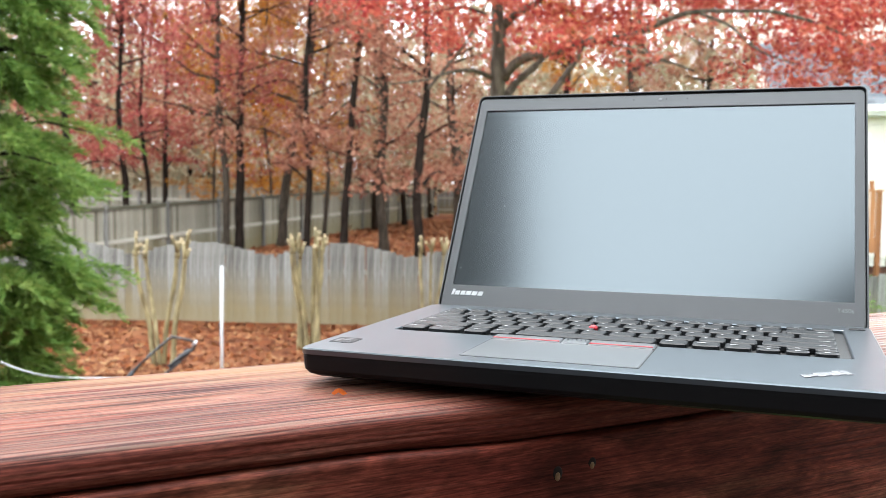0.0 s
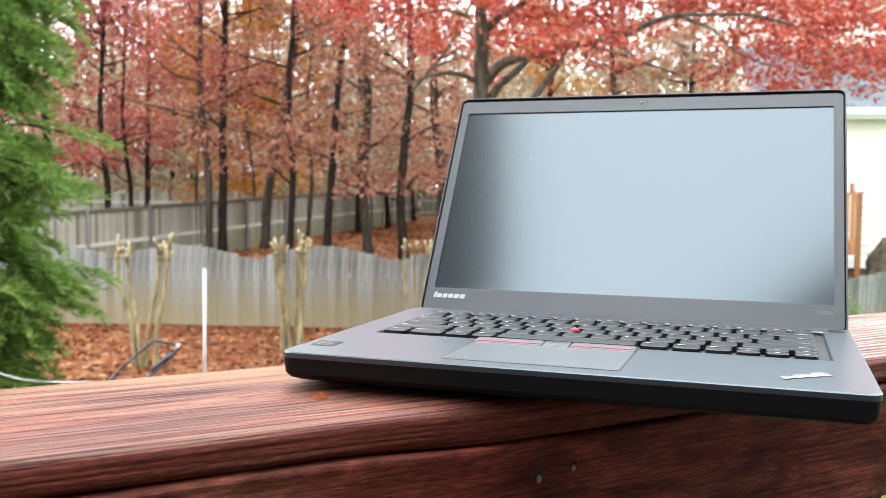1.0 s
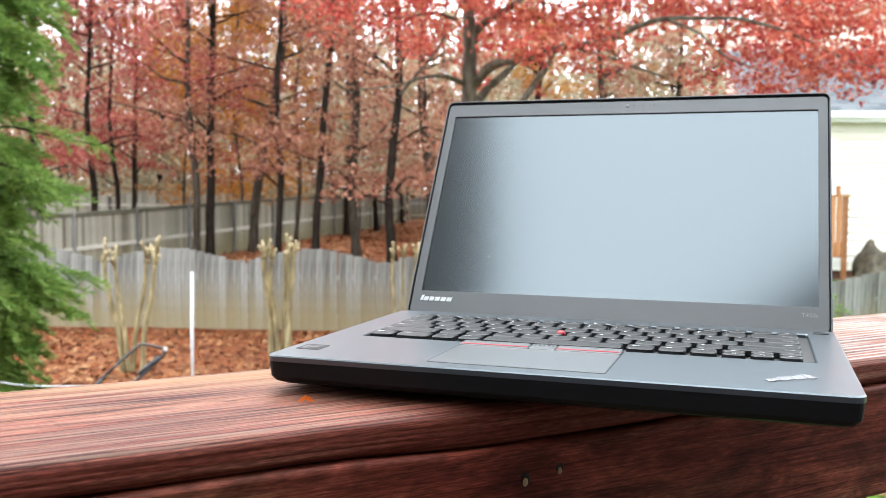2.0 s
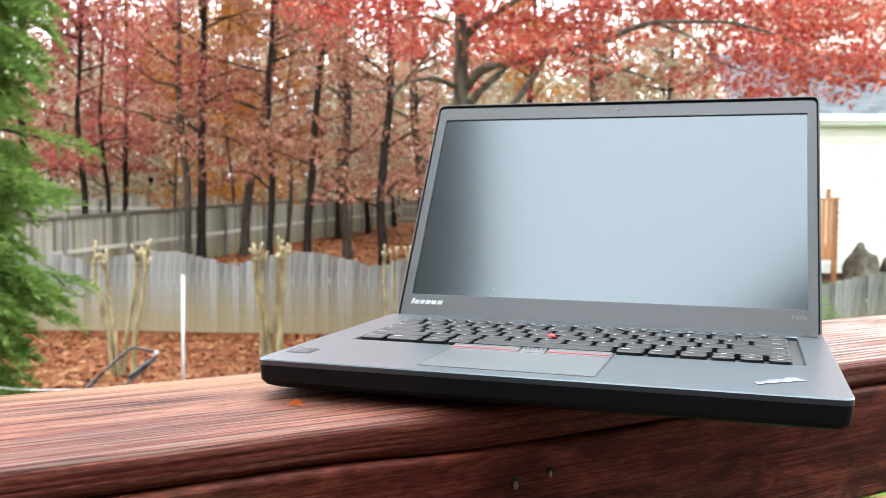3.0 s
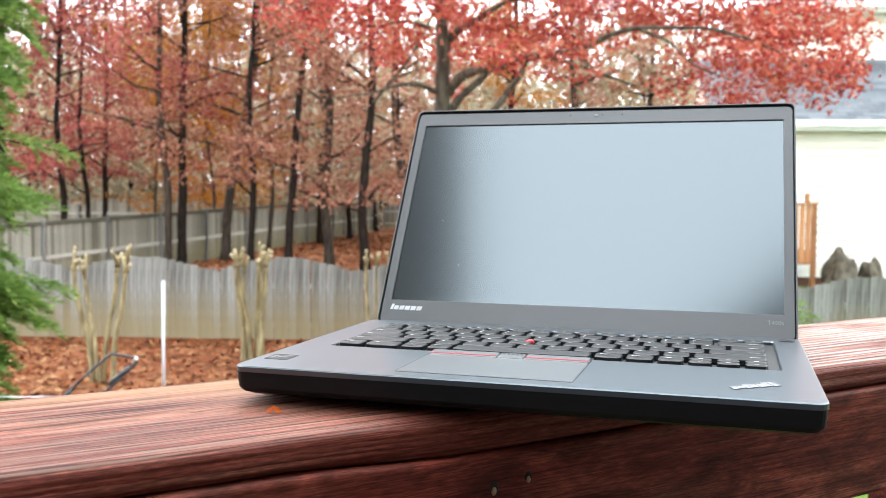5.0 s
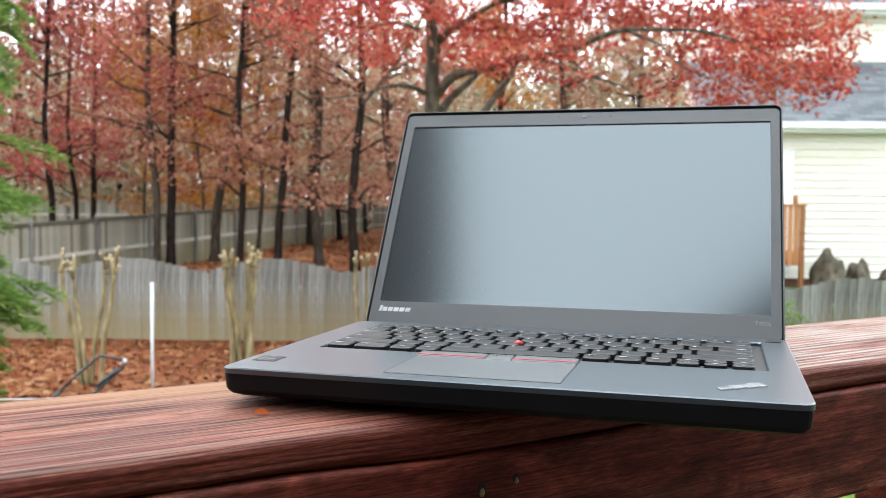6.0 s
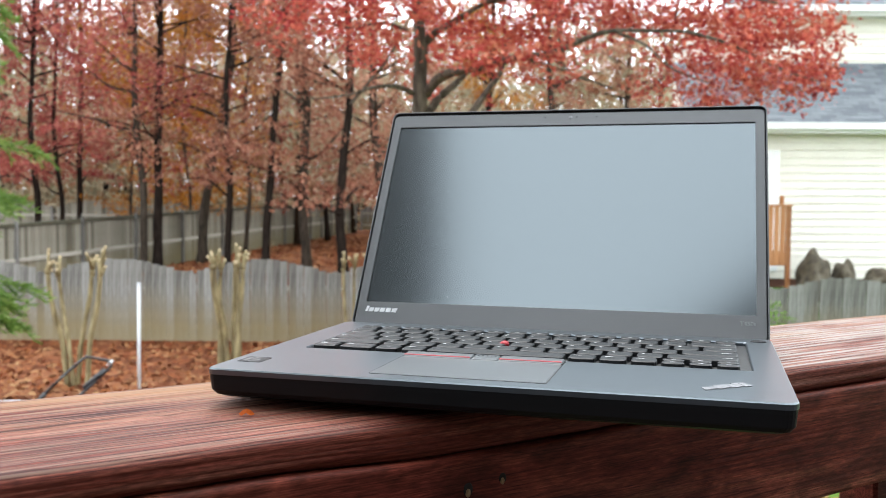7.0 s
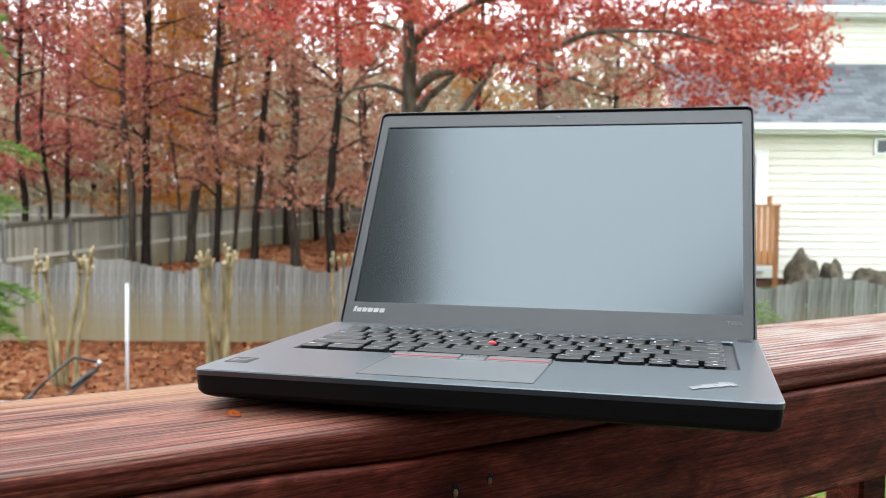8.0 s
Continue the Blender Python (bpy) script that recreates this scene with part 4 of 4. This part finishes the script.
# a curled leaf fragment on the cap
LEAF_ORANGE = material("orange_dry_leaf", [(0.42, 0.075, 0.008), (0.55, 0.13, 0.015)], 0.7, 200, gloss=0.1)
b = bmesh.new()
outline = [(-0.0065, 0, 0.0012), (-0.004, 0.003, 0.0032), (-0.001, 0.0022, 0.0045), (0.0025, 0.0035, 0.003), (0.0065, 0.001, 0.001), (0.004, -0.0025, 0.0008), (0.0, -0.0018, 0.0022), (-0.0035, -0.003, 0.0006)]
low = [b.verts.new((x, y, z)) for x, y, z in outline]
mid = b.verts.new((0, 0, 0.0036))
for i in range(8):
    b.faces.new((low[i], low[(i + 1) % 8], mid))
bmesh.ops.solidify(b, geom=b.faces[:], thickness=0.0003)
leaf_bit = mesh_object("dry_leaf", b, LEAF_ORANGE)
leaf_bit.matrix_basis = pose(0.0345, -0.0135, RAIL_TOP + 0.0002, 0, 0, 12) @ Matrix.Diagonal((0.72, 0.8, 0.85, 1))
tagged(leaf_bit, "small curled orange dry leaf fragment on the railing", "leaf")


# ---- laptop ----
def ring_points(x0, x1, y0, y1, r, steps=5):
    out = []
    for cx, cy, a0 in ((x1 - r, y1 - r, 0), (x0 + r, y1 - r, 90), (x0 + r, y0 + r, 180), (x1 - r, y0 + r, 270)):
        out += [(cx + r * math.cos(radians(a0 + 90 * k / steps)), cy + r * math.sin(radians(a0 + 90 * k / steps))) for k in range(steps + 1)]
    return out


def slab(x0, x1, y0, y1, levels, r):
    """A rounded plate; levels: (z, inset) from bottom to top."""
    b = bmesh.new()
    rings = [[b.verts.new((x, y, z)) for x, y in ring_points(x0 + i, x1 - i, y0 + i, y1 - i, max(0.0008, r - i * 0.4))] for z, i in levels]
    n = len(rings[0])
    for p, q in zip(rings, rings[1:]):
        for k in range(n):
            b.faces.new((p[k], p[(k + 1) % n], q[(k + 1) % n], q[k]))
    b.faces.new(rings[0][::-1])
    b.faces.new(rings[-1])
    return b


def plate(outer, inner, z0, z1, bevel=0.0004):
    """A flat frame between two loops of equal length, with a small bevel on its upper edges."""
    b = bmesh.new()
    n = len(outer)
    co = Vector((sum(p[0] for p in outer) / n, sum(p[1] for p in outer) / n))

    def loop(pts, z, grow):
        made = []
        for x, y in pts:
            sx, sy = (1 if x > co.x else -1), (1 if y > co.y else -1)
            made.append(b.verts.new((x + sx * grow, y + sy * grow, z)))
        return made
    rows = [loop(outer, z0, 0), loop(outer, z1 - bevel, 0), loop(outer, z1, -bevel), loop(inner, z1, bevel), loop(inner, z1 - bevel, 0), loop(inner, z0, 0)]
    for p, q in zip(rows, rows[1:] + rows[:1]):
        for k in range(n):
            b.faces.new((p[k], p[(k + 1) % n], q[(k + 1) % n], q[k]))
    bmesh.ops.recalc_face_normals(b, faces=b.faces[:])
    return b


SHELL = material("matte_black_shell", [(0.011, 0.011, 0.012), (0.012, 0.012, 0.013)], 0.45, 30, bump=0.05, fine=2500, grain=0.1, gloss=0.12)
PALM = material("soft_black_palm_rest", [(0.025, 0.029, 0.035), (0.03, 0.034, 0.041)], 0.3, 14, fine=3000, grain=0.08, ior=2.15)
BEZEL = material("charcoal_bezel_plastic", [(0.026, 0.027, 0.028), (0.032, 0.033, 0.034)], 0.45, 14, bump=0.06, fine=3000, grain=0.1, ior=1.85)
KEYCAP = material("black_key_plastic", [(0.01, 0.01, 0.011), (0.016, 0.016, 0.017)], 0.42, 60, fine=1500, grain=0.15, per="object", gloss=0.28)
WELL = flat("black_well_plastic", (0.006, 0.006, 0.006), 0.6)
PAD = material("grey_black_touchpad", [(0.075, 0.08, 0.084), (0.085, 0.09, 0.094)], 0.3, 14, fine=3000, grain=0.1, ior=1.75)
RED_PLASTIC = flat("red_rubber", (0.45, 0.02, 0.03), 0.5)
SILVER = flat("silver_print", (0.17, 0.17, 0.18), 0.5)
LEGEND = flat("white_key_print", (0.55, 0.55, 0.55), 0.5)
MARK = flat("white_print", (0.6, 0.6, 0.6), 0.5)
FAINT = flat("faint_grey_print", (0.07, 0.065, 0.065), 0.5)
RUBBER = flat("black_rubber", (0.01, 0.01, 0.01), 0.7)
SCREEN = material("matte_screen", [(0.006, 0.0065, 0.008), (0.008, 0.0085, 0.01)], 0.15, 5, fine=2500, grain=0.1, ior=2.12)
PALM.node_tree.nodes["Principled BSDF"].inputs["Specular Tint"].default_value = (0.82, 0.94, 1.0, 1)
SCREEN.node_tree.nodes["Principled BSDF"].inputs["Specular Tint"].default_value = (0.85, 0.96, 1.0, 1)
DUST = flat("pale_dust", (0.6, 0.6, 0.58), 0.8)

laptop = thing("laptop", pose(0, 0, 3.2), "open matte black laptop resting askew on the railing", "laptop")
W, DEPTH = 0.331, 0.2265
base = part("base", slab(0, W, 0, DEPTH, [(-0.021, 0.03), (-0.0178, 0.0085), (-0.0158, 0.0035), (-0.013, 0.0012), (-0.006, 0.0005), (-0.0036, 0.0006)], 0.007), SHELL, laptop, smooth=False)
for x in (0.04, 0.291):
    for y in (0.06, 0.197):
        part("rubber_foot", slab(x - 0.014, x + 0.014, y - 0.006, y + 0.006, [(-0.0235, 0.0008), (-0.0232, 0), (-0.0205, 0)], 0.004), RUBBER, base)
# palm rest plate with the keyboard opening; its left and right strips, front and back
KX0, KX1, KY0, KY1 = 0.0245, 0.3125, 0.0895, 0.2065
part("palm_rest", plate(ring_points(0, W, 0, DEPTH, 0.007), ring_points(KX0, KX1, KY0, KY1, 0.0025), -0.0036, 0.0, 0.0007), PALM, laptop, "dark grey matte palm rest")
keyboard = part("keyboard", box(KX0 - 0.002, KX1 + 0.002, KY0 - 0.002, KY1 + 0.002, -0.0035, -0.0026), WELL, laptop, "black keyboard with curved keys")


def key_mesh(w, h, top=0.0018):
    """A keycap with straight back, bulging rounded front, sloped sides and a slightly dished top."""
    def outline(inset):
        x, y0, y1 = w / 2 - inset, -h / 2 + inset, h / 2 - inset
        pts = [(x, y1 - 0.0008), (x - 0.0008, y1), (-x + 0.0008, y1), (-x, y1 - 0.0008), (-x, y0 + 0.0035)]
        bulge = 0.0012
        for k in range(7):
            a = k / 6
            px = -x + 0.0012 + (2 * x - 0.0024) * a
            pts.append((px, y0 + bulge * (2 * a - 1) ** 2))
        pts.append((x, y0 + 0.0035))
        return pts
    b = bmesh.new()
    rings = [[b.verts.new((x, y, z)) for x, y in outline(i)] for z, i in ((-0.0018, -0.0002), (top - 0.0006, 0.0), (top, 0.0009))]
    n = len(rings[0])
    for p, q in zip(rings, rings[1:]):
        for k in range(n):
            b.faces.new((p[k], p[(k + 1) % n], q[(k + 1) % n], q[k]))
    centre = b.verts.new((0, 0, top - 0.00035))
    for k in range(n):
        b.faces.new((rings[-1][k], rings[-1][(k + 1) % n], centre))
    bmesh.ops.recalc_face_normals(b, faces=b.faces[:])
    me = bpy.data.meshes.new("key")
    b.to_mesh(me)
    b.free()
    me.materials.append(KEYCAP)
    return me


CAPS = {}
LEGENDS = {}


def legend(x, y, w, h):
    size = (round(w, 4), round(h, 4))
    if size not in LEGENDS:
        b = box(-w / 2, w / 2, -h / 2, h / 2, 0, 0.0001)
        me = bpy.data.meshes.new("legend")
        b.to_mesh(me)
        b.free()
        me.materials.append(LEGEND)
        LEGENDS[size] = me
    shared("legend", LEGENDS[size], keyboard, pose(x, y, 0.00185))


def key(x0, x1, y0, y1, mark="letter"):
    gap = 0.0016
    w, h = x1 - x0 - 2 * gap, y1 - y0 - 2 * gap
    size = (round(w, 4), round(h, 4))
    if size not in CAPS:
        CAPS[size] = key_mesh(*size)
    shared("key", CAPS[size], keyboard, pose((x0 + x1) / 2, (y0 + y1) / 2, 0, random.uniform(-0.3, 0.3), random.uniform(-0.3, 0.3)))
    x, y = x0 + gap + 0.0035, y1 - gap - 0.0045
    if mark == "letter":
        legend(x + 0.0003, y, 0.0018, 0.002)
    elif mark == "pair":
        legend(x, y + 0.0005, 0.0014, 0.0016)
        legend(x, y - 0.0055, 0.0014, 0.0016)
    elif mark == "word":
        legend(x + 0.0018, y - 0.001, 0.005, 0.0011)
    elif mark == "small":
        legend((x0 + x1) / 2, (y0 + y1) / 2, 0.003, 0.0011)
    elif mark == "right":
        legend(x1 - 0.0085, (y0 + y1) / 2, 0.0065, 0.0011)


def build_keys():
    U, left, right = 0.01905, 0.0258, 0.3068
    y = 0.0912
    P = 0.0187
    bottom = [(0.0258, 0.0452, "word"), (0.0452, 0.0708, "word"), (0.0708, 0.0892, "small"), (0.0892, 0.1068, "word"), (0.1068, 0.1998, ""), (0.1998, 0.2196, "word"), (0.2196, 0.2390, "word"), (0.2390, 0.2575, "word")]
    for a, b, mk in bottom:
        key(a, b, y, y + P, mk)
    for a, b in ((0.2575, 0.2742), (0.2742, 0.2906), (0.2906, 0.3068)):
        key(a, b, y - 0.0012, y + P / 2, "small")
        key(a, b, y + P / 2, y + P, "small")
    rows = [(2.3, 10, "letter", "right"), (1.75, 11, "letter", "right"), (1.45, 12, "letter", "right"), (1.0, 12, "pair", "right")]
    for r, (first, count, mk, last) in enumerate(rows):
        y0 = y + P * (r + 1)
        x = left
        key(x, x + first * U, y0, y0 + P, "word" if r < 3 else "pair")
        x += first * U
        for k in range(count):
            key(x, x + U, y0, y0 + P, mk)
            x += U
        key(x, right, y0, y0 + P, last)
    y0 = y + P * 5
    step = (right - left) / 17
    for k in range(17):
        key(left + k * step, left + (k + 1) * step, y0 + 0.001, y0 + 0.0145, "small")


build_keys()
b = bmesh.new()
bmesh.ops.create_uvsphere(b, u_segments=14, v_segments=8, radius=0.0034)
for v in b.verts:
    v.co.z = v.co.z * 0.75
nub = part("pointing_stick", b, RED_PLASTIC, keyboard, "red rubber pointing stick", True)
nub.matrix_basis = pose(0.1515, 0.1385, 0.001)

pad = part("touchpad", slab(0.0985, 0.2012, 0.0135, 0.0745, [(-0.002, 0), (0.0001, 0), (0.0005, 0.0004)], 0.002), PAD, laptop, "smooth grey-black touchpad")
part("seam", plate(ring_points(0.0979, 0.2018, 0.0129, 0.0878, 0.002), ring_points(0.0985, 0.2012, 0.0135, 0.0872, 0.002), -0.002, 0.00025, 0.0001), WELL, pad)
for x0, x1 in ((0.0985, 0.1432), (0.1437, 0.1602), (0.1607, 0.2012)):
    btn = slab(x0, x1, 0.0749, 0.0872, [(-0.002, 0), (0.0006, 0), (0.0012, 0.0007)], 0.0012)
    for v in btn.verts:
        if v.co.z > 0 and v.co.y > 0.083:
            v.co.z += 0.0006
    part("button", btn, PAD, pad)
for x0, x1 in ((0.0993, 0.1425), (0.1614, 0.2004)):
    part("stripe", box(x0, x1, 0.0757, 0.0775, 0.0008, 0.00165, 0.0002), RED_PLASTIC, pad, "red stripe")
for k in range(5):
    dot = part("dot", slab(0.1462 + k * 0.0028, 0.1472 + k * 0.0028, 0.0825, 0.0835, [(0.001, 0), (0.0022, 0.0001)], 0.0004), SILVER, pad)

# power button, badge shapes and sticker
part("power_button", slab(0.3158, 0.3268, 0.2085, 0.2155, [(-0.001, 0), (0.0004, 0), (0.0008, 0.0005)], 0.0034), KEYCAP, laptop, "dark oval power button")
for k in range(7):
    badge = bmesh.new()
    c = Matrix.Translation((0.2965, 0.034, 0.0001)) @ Matrix.Rotation(radians(37), 4, "Z") @ Matrix.Translation(((k - 3) * 0.0044, 0, 0))
    w, h0, h1 = 0.0042, -0.0035 + 0.001 * (k % 2), 0.0042 - 0.001 * ((k + 1) % 3) + 0.0006 * k
    vs = [badge.verts.new(c @ Vector((x, y, z))) for z in (0, 0.0003) for x, y in ((-w / 2 - 0.001, h0), (w / 2 - 0.001, h0), (w / 2 + 0.001, h1), (-w / 2 + 0.001, h1))]
    for f in ((0, 1, 2, 3), (7, 6, 5, 4), (0, 4, 5, 1), (1, 5, 6, 2), (2, 6, 7, 3), (3, 7, 4, 0)):
        badge.faces.new([vs[i] for i in f])
    bmesh.ops.recalc_face_normals(badge, faces=badge.faces[:])
    part("badge_bar", badge, SILVER, laptop, "silver badge bar")
sticker = part("sticker", slab(0.0065, 0.0225, 0.0265, 0.0445, [(0, 0), (0.0002, 0.0001)], 0.0015), SHELL, laptop, "small black sticker with grey marks")
for x, y, w, h in ((0.0085, 0.0295, 0.003, 0.011), (0.0125, 0.0395, 0.007, 0.002), (0.0125, 0.0335, 0.006, 0.0035), (0.0125, 0.0292, 0.008, 0.0012)):
    part("mark", box(x, x + w, y, y + h, 0.0002, 0.0003), FAINT, sticker)

# lid, leaning back on its hinges
LID_H = 0.2185
lid = part("lid", slab(0, W, 0.002, LID_H, [(-0.0085, 0.004), (-0.0078, 0.0015), (-0.006, 0.0), (-0.0022, 0.0)], 0.006), SHELL, laptop, "thin black lid")
lid.matrix_basis = pose(0, 0.2342, -0.0067, 59.4, 0, 0)
part("rim", plate(ring_points(0, W, 0.002, LID_H, 0.006), ring_points(0.0011, W - 0.0011, 0.0031, LID_H - 0.0011, 0.005), -0.0022, 0.0007, 0.0003), BEZEL, lid)
part("bezel", plate(ring_points(0.0022, W - 0.0022, 0.0042, LID_H - 0.0036, 0.0042), ring_points(0.0095, 0.3215, 0.0250, 0.2020, 0.0006), -0.0022, 0.0, 0.0002), BEZEL, lid, "charcoal plastic bezel")
screen = part("screen", box(0.0093, 0.3217, 0.0248, 0.2022, -0.0021, -0.0012), SCREEN, lid, "switched-off matte display reflecting the sky")
webcam = part("webcam", slab(0.1645, 0.1677, 0.2084, 0.2116, [(-0.001, 0), (0.00025, 0), (0.0004, 0.0004)], 0.0016), SILVER, lid, "small pale webcam lens")
for x in (0.1434, 0.189, 0.1715):
    part("microphone_hole", slab(x - 0.0006, x + 0.0006, 0.2098, 0.211, [(-0.0005, 0), (0.0002, 0)], 0.0006), WELL, lid)
maker = bmesh.new()
for k, (w, h) in enumerate(((0.0022, 0.005), (0.0038, 0.0036), (0.0038, 0.0036), (0.0042, 0.0036), (0.0042, 0.0036), (0.0042, 0.0036))):
    x = 0.0098 + sum((0.0030, 0.0048, 0.0048, 0.0052, 0.0052)[:k])
    box(x, x + w, 0.0158, 0.0158 + h, 0.0, 0.0003, 0.0, 1, maker)
    for v in list(maker.verts)[-8:]:
        v.co.x += (v.co.y - 0.0158) * 0.25
part("maker_mark", maker, MARK, lid, "white maker's mark shape")
txt = bpy.data.curves.new("model_mark", "FONT")
txt.body, txt.size, txt.extrude = "T450s", 0.0047, 0.00005
txt_ob = new("text_source", txt)
me = bpy.data.meshes.new_from_object(txt_ob.evaluated_get(bpy.context.evaluated_depsgraph_get()))
bpy.data.objects.remove(txt_ob)
me.name = "model_mark"
me.materials.append(flat("grey_print", (0.25, 0.26, 0.26), 0.5))
shared("model_mark", me, lid, pose(0.3095, 0.0165, 0.0002))
for x in (0.018, 0.291):
    part("hinge", tube([(x, 0.2275, -0.0045), (x + 0.022, 0.2275, -0.0045)], [0.0034, 0.0034], 14), SHELL, laptop, smooth=True)
rng = np.random.default_rng(5)
speck = bmesh.new()
bmesh.ops.create_icosphere(speck, subdivisions=1, radius=1)
speck_me = bpy.data.meshes.new("dust_speck")
speck.to_mesh(speck_me)
speck.free()
speck_me.materials.append(DUST)
for k in range(20):
    x = 0.012 + 0.075 * rng.random()
    s = rng.uniform(0.00008, 0.00016)
    shared("dust_speck", speck_me, screen, pose(x, rng.uniform(0.03, 0.16), -0.0011) @ Matrix.Diagonal((s, s, s * 0.5, 1)))

# ---- line beside the conifer, green growth on the fence ----
tree_end = (*yard(-4.45, 6.95), 2.95)
rope_run = [tree_end, (-3.45, 2.35, 2.74), (-3.097, 2.474, 2.607), (-2.936, 2.531, 2.55), (-2.798, 2.578, 2.496), (-2.638, 2.636, 2.465), (-2.2, 2.8, 2.44), (-1.7, 0.9, 2.62), (-0.98, -0.98, 3.12)]
rope_points = curve_points(rope_run, 6)
rope = mesh_object("rope", tube(rope_points, [0.0026] * len(rope_points), 7), PVC, True)
tagged(rope, "thin white line sagging beside the conifer", "rope")


def build_vine(u, d, height, seed):
    rng = np.random.default_rng(seed)
    z = ground_height(u, d)
    t = thing("weed_plant", pose(*yard(u, d), z, 0, 0, math.degrees(ANGLE)), "loose green weeds growing up against the fence", "plant", "weeds along the fence")
    tips = []
    for k in range(7):
        x = rng.uniform(-0.25, 0.25)
        h = height * rng.uniform(0.6, 1.0)
        part("stem", tube([(x * 0.4, 0, -0.03), (x * 0.8, 0.02, h * 0.5), (x, -0.02, h)], [0.008, 0.006, 0.003], 5), NEEDLE, t)
        tips += [(x * (0.6 + 0.4 * f), 0, h * f) for f in (0.4, 0.6, 0.8, 0.95, 1.0)]
    c = clump_points(rng, np.array(tips), 9, 0.07)
    leaf_mesh("foliage", c, rng.uniform(0.05, 0.1, len(c)), WEED, t, rng)


WEED = material("fresh_green_leaf", [(0.08, 0.16, 0.03), (0.2, 0.3, 0.07)], 0.5, 2, per="island", leafy=0.3, gloss=0.2)
for u, d, h, k in ((6.0, 17.3, 1.2, 1), (6.6, 17.4, 0.8, 2), (7.7, 17.3, 1.0, 3), (8.3, 17.4, 0.8, 4)):
    build_vine(u, d, h, k)
